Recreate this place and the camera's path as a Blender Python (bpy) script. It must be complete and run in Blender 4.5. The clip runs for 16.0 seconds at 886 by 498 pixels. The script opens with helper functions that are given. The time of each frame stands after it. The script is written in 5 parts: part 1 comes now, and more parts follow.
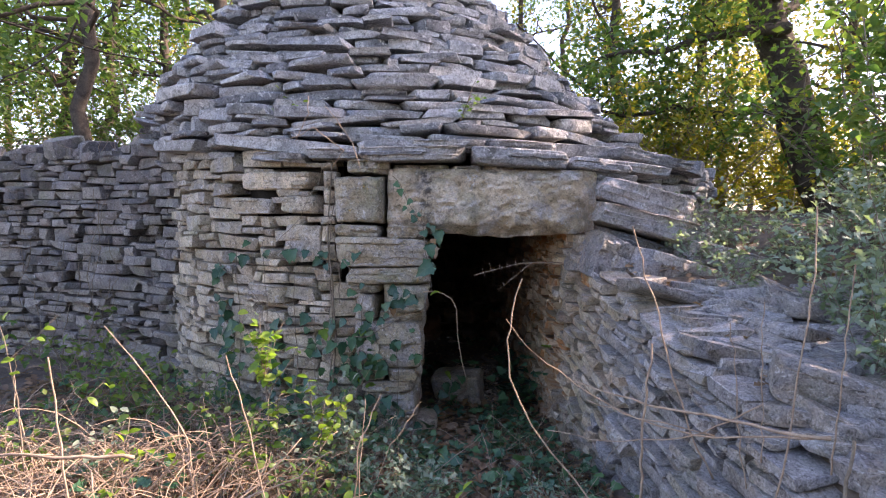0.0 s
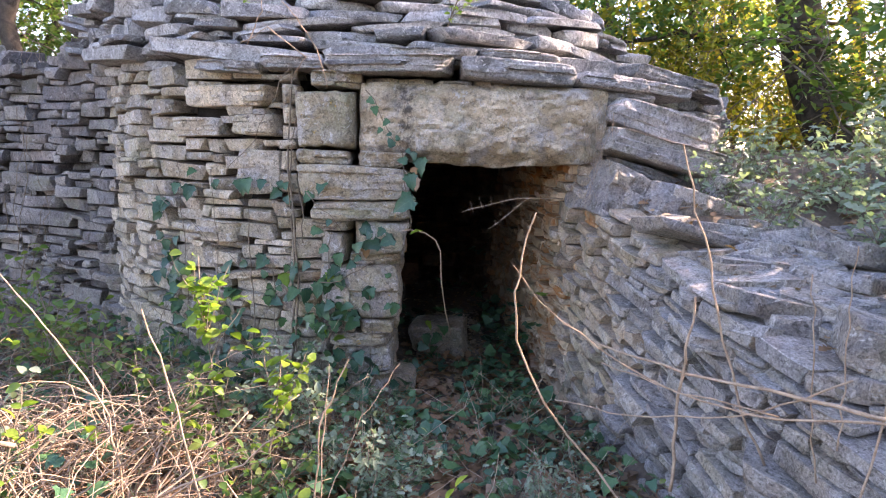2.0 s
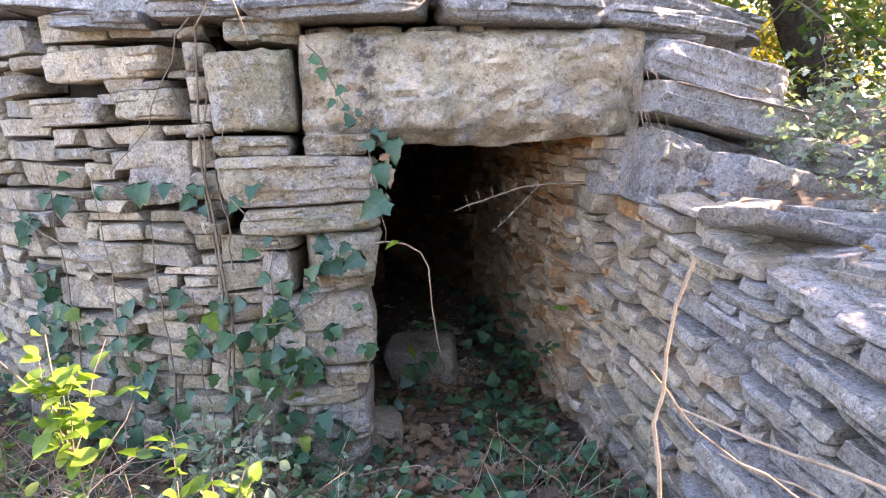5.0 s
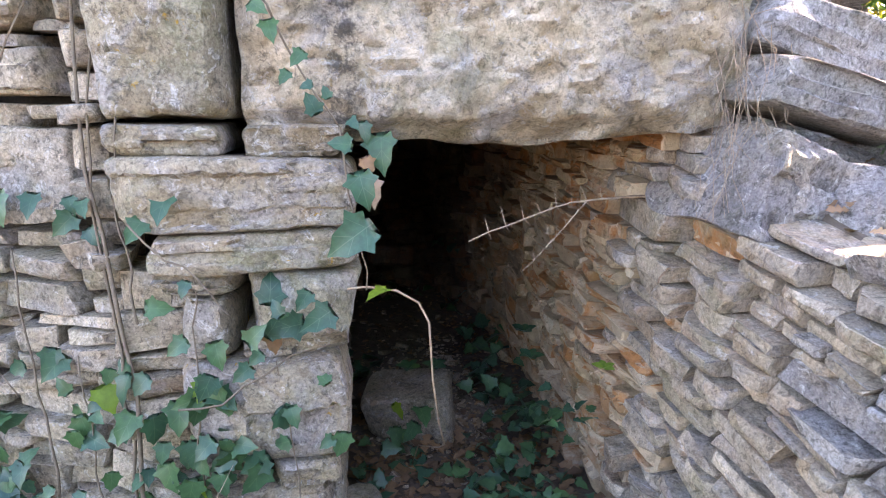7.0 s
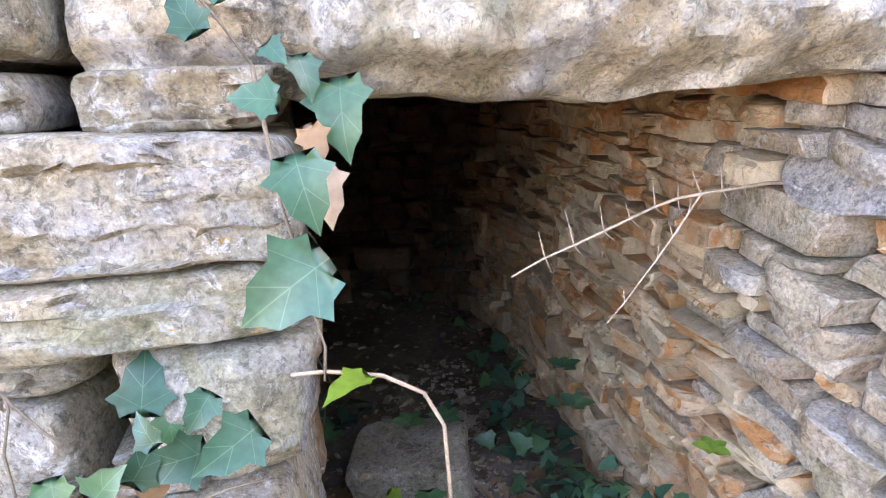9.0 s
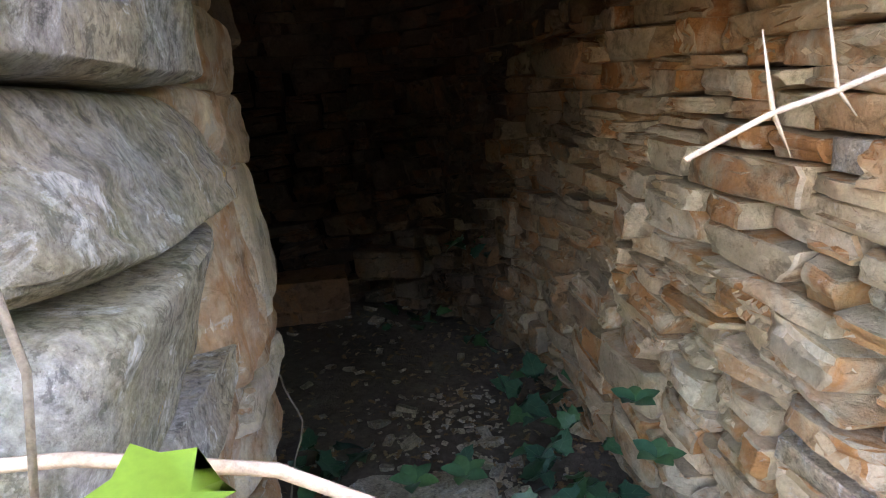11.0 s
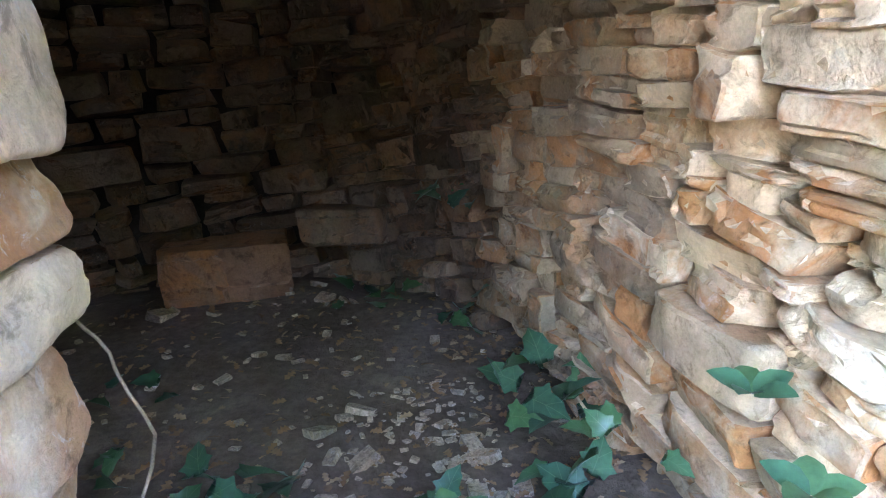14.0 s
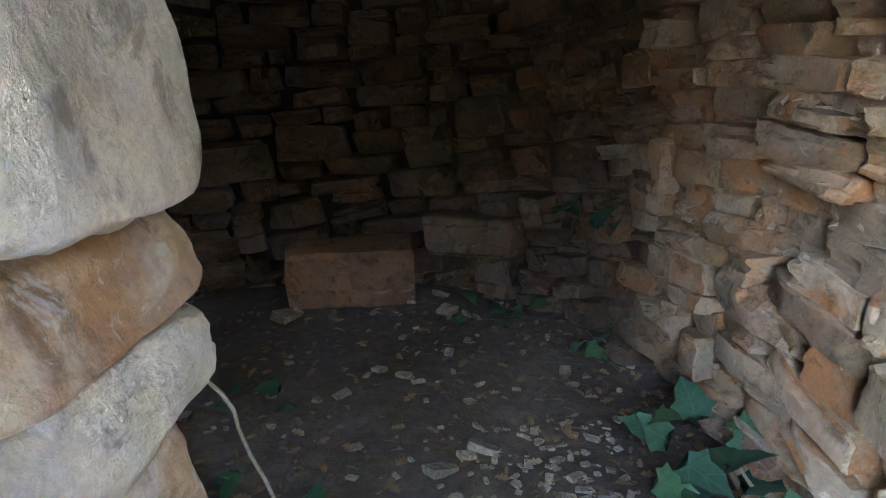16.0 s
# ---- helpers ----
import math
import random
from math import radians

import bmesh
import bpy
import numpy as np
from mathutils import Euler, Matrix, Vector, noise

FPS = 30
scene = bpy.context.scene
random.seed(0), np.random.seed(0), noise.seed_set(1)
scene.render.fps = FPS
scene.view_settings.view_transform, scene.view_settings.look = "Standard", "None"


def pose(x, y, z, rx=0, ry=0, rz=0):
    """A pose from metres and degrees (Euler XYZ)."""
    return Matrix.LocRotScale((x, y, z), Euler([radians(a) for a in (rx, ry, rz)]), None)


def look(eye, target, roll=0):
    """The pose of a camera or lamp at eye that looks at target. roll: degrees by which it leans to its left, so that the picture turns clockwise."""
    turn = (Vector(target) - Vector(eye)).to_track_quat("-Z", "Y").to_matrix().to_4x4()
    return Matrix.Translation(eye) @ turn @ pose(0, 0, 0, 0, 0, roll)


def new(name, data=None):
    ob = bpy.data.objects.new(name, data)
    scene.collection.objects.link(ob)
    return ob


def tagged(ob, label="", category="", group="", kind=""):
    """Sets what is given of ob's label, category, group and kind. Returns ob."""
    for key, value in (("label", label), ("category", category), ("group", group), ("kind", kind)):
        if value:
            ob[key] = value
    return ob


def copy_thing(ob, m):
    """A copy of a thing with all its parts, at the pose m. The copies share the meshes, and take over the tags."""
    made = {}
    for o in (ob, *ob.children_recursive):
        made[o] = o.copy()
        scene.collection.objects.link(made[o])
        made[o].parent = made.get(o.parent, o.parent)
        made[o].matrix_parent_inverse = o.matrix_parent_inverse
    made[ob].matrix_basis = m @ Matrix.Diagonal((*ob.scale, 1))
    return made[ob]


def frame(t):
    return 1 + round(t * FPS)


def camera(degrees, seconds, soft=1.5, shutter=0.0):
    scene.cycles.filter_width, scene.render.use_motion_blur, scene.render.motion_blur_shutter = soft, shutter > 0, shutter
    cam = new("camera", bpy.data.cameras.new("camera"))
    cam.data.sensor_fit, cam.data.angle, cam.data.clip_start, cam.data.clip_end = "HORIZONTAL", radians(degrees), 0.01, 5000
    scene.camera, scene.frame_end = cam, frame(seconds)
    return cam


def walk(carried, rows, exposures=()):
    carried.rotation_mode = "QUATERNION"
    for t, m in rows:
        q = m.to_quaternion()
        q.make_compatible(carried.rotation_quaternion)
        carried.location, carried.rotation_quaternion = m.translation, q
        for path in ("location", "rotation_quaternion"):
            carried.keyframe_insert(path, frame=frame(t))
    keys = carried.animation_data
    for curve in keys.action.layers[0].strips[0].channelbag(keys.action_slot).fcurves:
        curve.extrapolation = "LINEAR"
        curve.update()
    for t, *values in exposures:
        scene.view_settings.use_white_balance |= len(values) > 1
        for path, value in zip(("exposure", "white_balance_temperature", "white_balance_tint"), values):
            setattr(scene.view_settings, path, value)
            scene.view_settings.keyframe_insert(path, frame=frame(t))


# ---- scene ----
cam = camera(70.3, 16.0, 1.1)
PATH = [
    (0, (0.108, -0.009, 1.517), (0.069, 1.987, 1.401), 0.5),
    (0.5, (0.091, 0.121, 1.5), (0.075, 2.116, 1.358), 1.2),
    (1, (0.065, 0.263, 1.462), (0.067, 2.252, 1.252), 1.7),
    (1.5, (0.056, 0.413, 1.438), (0.075, 2.396, 1.174), 1.8),
    (2, (0.058, 0.606, 1.424), (0.101, 2.583, 1.125), 1.4),
    (2.5, (0.061, 0.816, 1.427), (0.129, 2.789, 1.11), 0.7),
    (3, (0.062, 0.993, 1.475), (0.146, 2.963, 1.142), -0.8),
    (3.5, (0.029, 1.132, 1.482), (0.126, 3.101, 1.144), -1.9),
    (4, (-0.064, 1.319, 1.465), (0.076, 3.285, 1.126), -2.3),
    (4.2, (-0.093, 1.365, 1.463), (0.068, 3.329, 1.119), -2.4),
    (6.3, (-0.01, 2.245, 1.445), (0.214, 4.174, 0.967), -1.0),
    (6.5, (-0.028, 2.332, 1.44), (0.203, 4.26, 0.962), -0.8),
    (7, (-0.063, 2.479, 1.492), (0.199, 4.405, 1.02), -0.5),
    (7.5, (-0.03, 2.73, 1.454), (0.26, 4.646, 0.962), -0.8),
    (8, (0.017, 2.952, 1.454), (0.293, 4.868, 0.954), -1.4),
    (8.5, (0.016, 3.066, 1.491), (0.29, 4.981, 0.981), -2.2),
    (9, (0.008, 3.26, 1.392), (0.277, 5.174, 0.879), -2.3),
    (9.2, (0.0, 3.346, 1.363), (0.271, 5.257, 0.84), -2.3),
    (11.3, (0.092, 3.959, 1.073), (0.311, 5.9, 0.642), -2.6),
    (11.5, (0.098, 4.039, 1.028), (0.314, 5.981, 0.598), -2.3),
    (12, (0.08, 4.164, 0.919), (0.298, 6.099, 0.464), -0.9),
    (12.5, (0.087, 4.284, 0.853), (0.364, 6.211, 0.395), 0.8),
    (13, (0.098, 4.386, 0.797), (0.414, 6.309, 0.345), 1.0),
    (13.5, (0.108, 4.444, 0.804), (0.443, 6.366, 0.363), -0.7),
    (14, (0.134, 4.479, 0.812), (0.469, 6.4, 0.371), -2.0),
    (14.5, (0.153, 4.552, 0.803), (0.428, 6.482, 0.357), -2.8),
    (15, (0.107, 4.597, 0.797), (0.193, 6.546, 0.358), -3.3),
    (15.5, (0.076, 4.633, 0.808), (0.08, 6.582, 0.36), -2.0),
    (16, (0.084, 4.651, 0.855), (0.067, 6.599, 0.402), -0.6),
]
EXPOSURES = [(0, 2.3, 6600, 33), (1.5, 2.7, 6750, 33), (4, 3.25, 6950, 33), (7, 3.7, 7000, 32), (8, 4.05, 7000, 30), (9, 4.6, 7100, 32), (11.5, 5.3, 7150, 26), (12.5, 6.2, 7100, 28), (13, 6.75, 6600, 28), (14, 7.1, 6400, 28), (15, 7.15, 6350, 28), (15.5, 6.9, 6350, 28), (16, 6.65, 6350, 28)]
walk(cam, [(t, look(eye, target, roll)) for t, eye, target, roll in PATH], EXPOSURES)

# ---- light ----
SUN_AZ, SUN_EL = 77.0, 30.0      # degrees from +y towards +x, and above the horizon
world = bpy.data.worlds.new("sky")
scene.world = world
world.use_nodes = True
wn = world.node_tree.nodes
sky = wn.new("ShaderNodeTexSky")
sky.sky_type, sky.sun_disc = "NISHITA", False
sky.sun_elevation, sky.sun_rotation = radians(SUN_EL), radians(SUN_AZ)
sky.dust_density = 1.0
world.node_tree.links.new(sky.outputs[0], wn["Background"].inputs[0])
wn["Background"].inputs[1].default_value = 0.15
sun_lamp = bpy.data.lights.new("sun", "SUN")
sun_lamp.energy, sun_lamp.angle, sun_lamp.color = 4.2, radians(0.6), (1.0, 0.86, 0.66)
sun = new("sun", sun_lamp)
sun_way = Vector((math.sin(radians(SUN_AZ)) * math.cos(radians(SUN_EL)), math.cos(radians(SUN_AZ)) * math.cos(radians(SUN_EL)), math.sin(radians(SUN_EL))))
sun.matrix_world = look(sun_way * 60, (0, 0, 0))


# ---- materials ----
def node_material(name):
    m = bpy.data.materials.new(name)
    m.use_nodes = True
    t = m.node_tree
    return m, t, t.nodes["Principled BSDF"]


def link(t, a, b):
    t.links.new(a, b)


def noise_node(t, scale, detail=6.0, rough=0.6, vec=None, dist=0.0):
    n = t.nodes.new("ShaderNodeTexNoise")
    n.inputs["Scale"].default_value, n.inputs["Detail"].default_value = scale, detail
    n.inputs["Roughness"].default_value, n.inputs["Distortion"].default_value = rough, dist
    if vec is not None:
        link(t, vec, n.inputs["Vector"])
    return n.outputs["Fac"]


def ramp(t, fac, stops):
    r = t.nodes.new("ShaderNodeValToRGB")
    while len(r.color_ramp.elements) < len(stops):
        r.color_ramp.elements.new(0.5)
    for e, (p, c) in zip(r.color_ramp.elements, stops):
        e.position = p
        e.color = (c, c, c, 1) if isinstance(c, (int, float)) else (*c, 1)
    link(t, fac, r.inputs[0])
    return r.outputs[0]


def blend(t, fac, a, b, kind="MIX"):
    n = t.nodes.new("ShaderNodeMix")
    n.data_type, n.blend_type = "RGBA", kind
    for sock, val in ((0, fac), (6, a), (7, b)):
        if isinstance(val, (int, float)):
            n.inputs[sock].default_value = val
        elif isinstance(val, tuple):
            n.inputs[sock].default_value = (*val, 1)
        else:
            link(t, val, n.inputs[sock])
    return n.outputs[2]


def calc(t, op, a, b=0.0):
    n = t.nodes.new("ShaderNodeMath")
    n.operation = op
    for sock, val in ((0, a), (1, b)):
        if isinstance(val, (int, float)):
            n.inputs[sock].default_value = val
        else:
            link(t, val, n.inputs[sock])
    return n.outputs[0]


def piece_random(t):
    """One number for each piece, be it an object or an island of a joined mesh."""
    o = t.nodes.new("ShaderNodeObjectInfo").outputs["Random"]
    g = t.nodes.new("ShaderNodeNewGeometry")
    return calc(t, "FRACT", calc(t, "ADD", o, g.outputs["Random Per Island"])), g.outputs["Position"]


def bump(t, bsdf, height, strength, distance):
    b = t.nodes.new("ShaderNodeBump")
    b.inputs["Strength"].default_value, b.inputs["Distance"].default_value = strength, distance
    link(t, height, b.inputs["Height"])
    link(t, b.outputs[0], bsdf.inputs["Normal"])


def stone_material(name, tones, lichen=0.5, dark=0.35, rust=0.0, moss=0.0, yellow=0.0, fine=1.0, specks=0.42, warm=0.0):
    """Limestone: mottled tones from piece to piece, pale and dark lichen, iron stains, moss, grain and pits."""
    m, t, b = node_material(name)
    rnd, pos = piece_random(t)
    shift = t.nodes.new("ShaderNodeVectorMath")
    shift.operation = "ADD"
    comb = t.nodes.new("ShaderNodeCombineXYZ")
    link(t, calc(t, "MULTIPLY", rnd, 37.0), comb.inputs[0])
    link(t, calc(t, "MULTIPLY", rnd, 11.0), comb.inputs[1])
    link(t, pos, shift.inputs[0])
    link(t, comb.outputs[0], shift.inputs[1])
    v = shift.outputs[0]
    broad, mid, grain = noise_node(t, 5.0, 6, 0.62, v), noise_node(t, 24.0, 9, 0.7, v, 0.4), noise_node(t, 150.0, 7, 0.75, v)
    base = ramp(t, calc(t, "FRACT", calc(t, "MULTIPLY", rnd, 7.31)), [(i / max(1, len(tones) - 1), c) for i, c in enumerate(tones)])
    col = blend(t, ramp(t, broad, [(0.36, 0.0), (0.62, 1.0)]), blend(t, 1.0, base, (0.85, 0.84, 0.83), "MULTIPLY"), blend(t, 1.0, base, (1.5, 1.45, 1.36), "MULTIPLY"))
    if rust:
        r_mask = calc(t, "MULTIPLY", ramp(t, noise_node(t, 7.0, 8, 0.62, pos, 0.6), [(0.4, 0.0), (0.56, 1.0)]), ramp(t, calc(t, "FRACT", calc(t, "MULTIPLY", rnd, 3.7)), [(0.25, 0.15), (0.8, 1.0)]))
        col = blend(t, calc(t, "MULTIPLY", r_mask, rust), col, (0.40, 0.17, 0.055))
    if warm:
        col = blend(t, ramp(t, noise_node(t, 6.0, 9, 0.66, pos, 0.5), [(0.46, 0.0), (0.62, warm)]), col, (0.37, 0.27, 0.15))
        col = blend(t, ramp(t, noise_node(t, 4.3, 9, 0.7, v, 0.8), [(0.5, 0.0), (0.6, warm)]), col, (0.36, 0.355, 0.37))
    crust = ramp(t, noise_node(t, 13.0, 10, 0.74, v, 0.5), [(0.38, 0.75), (0.47, 0.0)])
    col = blend(t, crust, col, blend(t, 1.0, col, (0.42, 0.41, 0.39), "MULTIPLY"))
    pale = ramp(t, noise_node(t, 17.0, 10, 0.75, v, 0.9), [(0.62 - 0.1 * lichen, 0.0), (0.66 - 0.09 * lichen, 0.9)])
    col = blend(t, calc(t, "MULTIPLY", pale, min(1.0, 0.2 + lichen)), col, (0.6, 0.575, 0.53))
    if dark:
        spots = ramp(t, noise_node(t, 48.0, 9, 0.78, v, 0.6), [(0.535, 0.0), (0.585, dark)])
        col = blend(t, spots, col, (0.045, 0.045, 0.04))
    if moss:
        col = blend(t, ramp(t, noise_node(t, 3.4, 9, 0.75, pos), [(0.5, 0.0), (0.66, moss)]), col, (0.17, 0.175, 0.075))
    if yellow:
        col = blend(t, ramp(t, noise_node(t, 8.0, 10, 0.75, v, 0.3), [(0.635, 0.0), (0.655, yellow)]), col, (0.45, 0.26, 0.03))
    speck = noise_node(t, 75.0, 8, 0.72, v)
    col = blend(t, specks, col, ramp(t, speck, [(0.36, 0.5), (0.62, 1.45)]), "MULTIPLY")
    col = blend(t, 0.55 * specks, col, ramp(t, grain, [(0.35, 0.5), (0.64, 1.5)]), "MULTIPLY")
    link(t, col, b.inputs["Base Color"])
    b.inputs["Roughness"].default_value = 0.92
    b.inputs["Specular IOR Level"].default_value = 0.2
    h = calc(t, "ADD", calc(t, "MULTIPLY", mid, 0.45), calc(t, "MULTIPLY", grain, 0.14 * fine))
    h = calc(t, "ADD", h, calc(t, "MULTIPLY", noise_node(t, 52.0, 8, 0.7, v, 0.25), 0.4))
    bump(t, b, h, 1.0, 0.03)
    return m


GREY = [(0.13, 0.132, 0.14), (0.24, 0.24, 0.245), (0.31, 0.3, 0.285), (0.18, 0.18, 0.185), (0.37, 0.36, 0.34)]
BUFF = [(0.3, 0.26, 0.2), (0.42, 0.37, 0.29), (0.22, 0.2, 0.165), (0.5, 0.44, 0.34), (0.36, 0.33, 0.28)]
OCHRE = [(0.37, 0.27, 0.165), (0.5, 0.41, 0.29), (0.29, 0.225, 0.15), (0.55, 0.47, 0.355), (0.41, 0.315, 0.21)]
stone_grey = stone_material("weathered_limestone", [(1.15 * r, 1.15 * g, 1.15 * b) for r, g, b in GREY], 0.7, 0.6, 0.0, 0.15, 0.0, 1.3, 0.56)
# GREY darkened: the field wall's shade is put into its stone colour.
stone_wall_shade = stone_material("shade_grey_limestone", [(0.72 * r, 0.7 * g, 0.68 * b) for r, g, b in GREY], 0.35, 0.6, 0.1, 0.3, 0.0, 1.3, 0.56)
stone_face = stone_material("lichened_limestone", BUFF, 0.55, 0.6, 0.12, 0.4, 0.0, 1.3, 0.55, 0.4)
DOOR = [(0.22, 0.2, 0.155), (0.31, 0.285, 0.22), (0.26, 0.235, 0.18), (0.36, 0.325, 0.255)]
stone_door = stone_material("door_limestone", DOOR, 0.6, 0.55, 0.15, 0.6, 0.8, 1.3, 0.5, 0.5)
block_mat = stone_material("red_stained_block", [(0.22, 0.12, 0.065), (0.26, 0.16, 0.1)], 0.0, 0.1, 1.0, 0.15, 0.0, 0.8, 0.2)
stone_buff = stone_material("pale_limestone", [(0.92 * r, 0.9 * g, 0.9 * b) for r, g, b in BUFF], 0.35, 0.45, 0.3, 0.45, 0.0, 1.2, 0.5, 0.35)
stone_bank_mat = stone_material("grey_bank_limestone", [(0.19, 0.185, 0.19), (0.3, 0.29, 0.285), (0.24, 0.235, 0.235), (0.36, 0.345, 0.33), (0.27, 0.25, 0.22)], 0.45, 0.6, 0.1, 0.25, 0.0, 1.3, 0.58, 0.3)
# Darker copy of the ochre stone: the chamber's shade put into its colour.
stone_shaded = stone_material("shaded_chamber_limestone", [(0.11, 0.08, 0.056), (0.17, 0.125, 0.09), (0.08, 0.062, 0.047), (0.14, 0.105, 0.077)], 0.0, 0.2, 0.35, 0.2, 0.0, 0.8, 0.2)
# In-between copy, so the painted shade deepens by steps along the wall.
stone_half_shaded = stone_material("half_shaded_limestone", [(0.23, 0.17, 0.11), (0.31, 0.25, 0.18), (0.18, 0.14, 0.1), (0.28, 0.23, 0.17)], 0.05, 0.15, 0.7, 0.3, 0.0, 0.8, 0.18)
stone_inner = stone_material("ochre_limestone", OCHRE, 0.12, 0.1, 0.95, 0.35, 0.0, 0.7, 0.16)


jamb_mat = stone_material("stained_limestone", [(0.54, 0.46, 0.35), (0.6, 0.545, 0.45), (0.5, 0.4, 0.28), (0.57, 0.48, 0.37)], 0.45, 0.1, 0.8, 0.3, 0.0, 1.0, 0.14, 0.25)


def rough_material(name, stops, scale, bump_height=0.02, roughness=0.95):
    m, t, b = node_material(name)
    pos = t.nodes.new("ShaderNodeNewGeometry").outputs["Position"]
    a, f = noise_node(t, scale, 9, 0.68, pos, 0.5), noise_node(t, scale * 14, 7, 0.7, pos)
    col = ramp(t, a, stops)
    col = blend(t, 0.6, col, ramp(t, f, [(0.3, 0.4), (0.7, 1.4)]), "MULTIPLY")
    link(t, col, b.inputs["Base Color"])
    b.inputs["Roughness"].default_value = roughness
    b.inputs["Specular IOR Level"].default_value = 0.2
    bump(t, b, calc(t, "ADD", a, calc(t, "MULTIPLY", f, 0.4)), 0.9, bump_height)
    return m


# Earth core, coloured near black so gaps between stones look deep in shade.
core_mat = rough_material("gap_shade_earth_core", [(0.3, (0.025, 0.02, 0.016)), (0.7, (0.05, 0.042, 0.033))], 6.0)
soil_mat = rough_material("woodland_soil", [(0.3, (0.08, 0.062, 0.046)), (0.55, (0.15, 0.117, 0.087)), (0.75, (0.23, 0.19, 0.145))], 2.2, 0.03)
bark_mat = rough_material("rough_bark", [(0.3, (0.035, 0.028, 0.022)), (0.7, (0.13, 0.105, 0.08))], 9.0, 0.03)
stem_mat = rough_material("woody_stem", [(0.3, (0.13, 0.1, 0.07)), (0.7, (0.28, 0.23, 0.17))], 25.0, 0.004)
russet_mat = rough_material("russet_stalk", [(0.3, (0.16, 0.085, 0.05)), (0.7, (0.33, 0.19, 0.11))], 18.0, 0.003)
straw_mat = rough_material("dry_stalk", [(0.3, (0.25, 0.17, 0.11)), (0.7, (0.5, 0.38, 0.27))], 18.0, 0.003)


def leaf_material(name, tones, through_light=0.45, gloss=0.4):
    m, t, b = node_material(name)
    rnd, pos = piece_random(t)
    col = ramp(t, rnd, [(i / max(1, len(tones) - 1), c) for i, c in enumerate(tones)])
    col = blend(t, 0.5, col, ramp(t, noise_node(t, 60.0, 5, 0.6, pos), [(0.3, 0.6), (0.7, 1.3)]), "MULTIPLY")
    link(t, col, b.inputs["Base Color"])
    b.inputs["Roughness"].default_value = gloss
    b.inputs["Specular IOR Level"].default_value = 0.35
    tr = t.nodes.new("ShaderNodeBsdfTranslucent")
    link(t, blend(t, 1.0, col, (1.35, 1.5, 0.75), "MULTIPLY"), tr.inputs[0])
    mix = t.nodes.new("ShaderNodeMixShader")
    mix.inputs[0].default_value = through_light
    link(t, b.outputs[0], mix.inputs[1])
    link(t, tr.outputs[0], mix.inputs[2])
    link(t, mix.outputs[0], t.nodes["Material Output"].inputs[0])
    return m


oak_leaf = leaf_material("oak_foliage", [(0.055, 0.115, 0.03), (0.1, 0.18, 0.045), (0.16, 0.2, 0.05), (0.08, 0.15, 0.045)], 0.5)
# Very dark leaves, only for the unseen bushes added to block light.
dark_leaf = leaf_material("evergreen_foliage", [(0.02, 0.035, 0.012), (0.03, 0.05, 0.016), (0.045, 0.06, 0.02)], 0.2)
gold_leaf = leaf_material("autumn_foliage", [(0.19, 0.2, 0.03), (0.33, 0.26, 0.035), (0.14, 0.19, 0.03), (0.36, 0.24, 0.045)], 0.55)
def veined(m):
    """Pale ribs in the leaf's own plane: along the middle and out to the lobes."""
    t = m.node_tree
    b = t.nodes["Principled BSDF"]
    sep = t.nodes.new("ShaderNodeSeparateXYZ")
    link(t, t.nodes.new("ShaderNodeTexCoord").outputs["Object"], sep.inputs[0])
    x, y = sep.outputs[0], calc(t, "ABSOLUTE", sep.outputs[1])
    near = calc(t, "MINIMUM", y, calc(t, "MINIMUM", calc(t, "ABSOLUTE", calc(t, "SUBTRACT", y, calc(t, "MULTIPLY", x, 1.9))), calc(t, "ABSOLUTE", calc(t, "SUBTRACT", y, calc(t, "MULTIPLY", calc(t, "SUBTRACT", x, 0.3), 0.8)))))
    rib = ramp(t, near, [(0.003, 0.22), (0.012, 0.0)])
    old = b.inputs["Base Color"].links[0].from_socket
    link(t, blend(t, rib, old, (0.3, 0.38, 0.2)), b.inputs["Base Color"])
    return m


ivy_leaf = leaf_material("ivy_leaf", [(0.03, 0.085, 0.045), (0.05, 0.125, 0.06), (0.08, 0.17, 0.06), (0.04, 0.105, 0.065)], 0.2, 0.32)
ivy_single = veined(leaf_material("veined_ivy_leaf", [(0.02, 0.064, 0.038), (0.034, 0.092, 0.054), (0.052, 0.125, 0.048), (0.026, 0.08, 0.056)], 0.2, 0.35))
fresh_leaf = leaf_material("fresh_leaf", [(0.2, 0.3, 0.035), (0.12, 0.21, 0.035), (0.28, 0.35, 0.05)], 0.5)
grey_leaf = leaf_material("grey_green_leaf", [(0.17, 0.22, 0.15), (0.27, 0.32, 0.24), (0.12, 0.17, 0.1)], 0.35, 0.6)
dead_leaf = leaf_material("dead_leaf", [(0.2, 0.115, 0.062), (0.3, 0.18, 0.1), (0.13, 0.08, 0.05), (0.38, 0.27, 0.18)], 0.2, 0.8)


# ---- mesh helpers ----
def mesh_object(name, verts, faces, material, parent=None, sharp=None, smooth=True):
    me = bpy.data.meshes.new(name)
    me.from_pydata(np.asarray(verts, float).tolist(), [], [list(map(int, f)) for f in faces])
    me.materials.append(material)
    if smooth:
        me.polygons.foreach_set("use_smooth", [True] * len(me.polygons))
        if sharp:
            me.set_sharp_from_angle(angle=radians(sharp))
    me.update()
    ob = new(name, me)
    if parent is not None:
        ob.parent = parent
    return ob


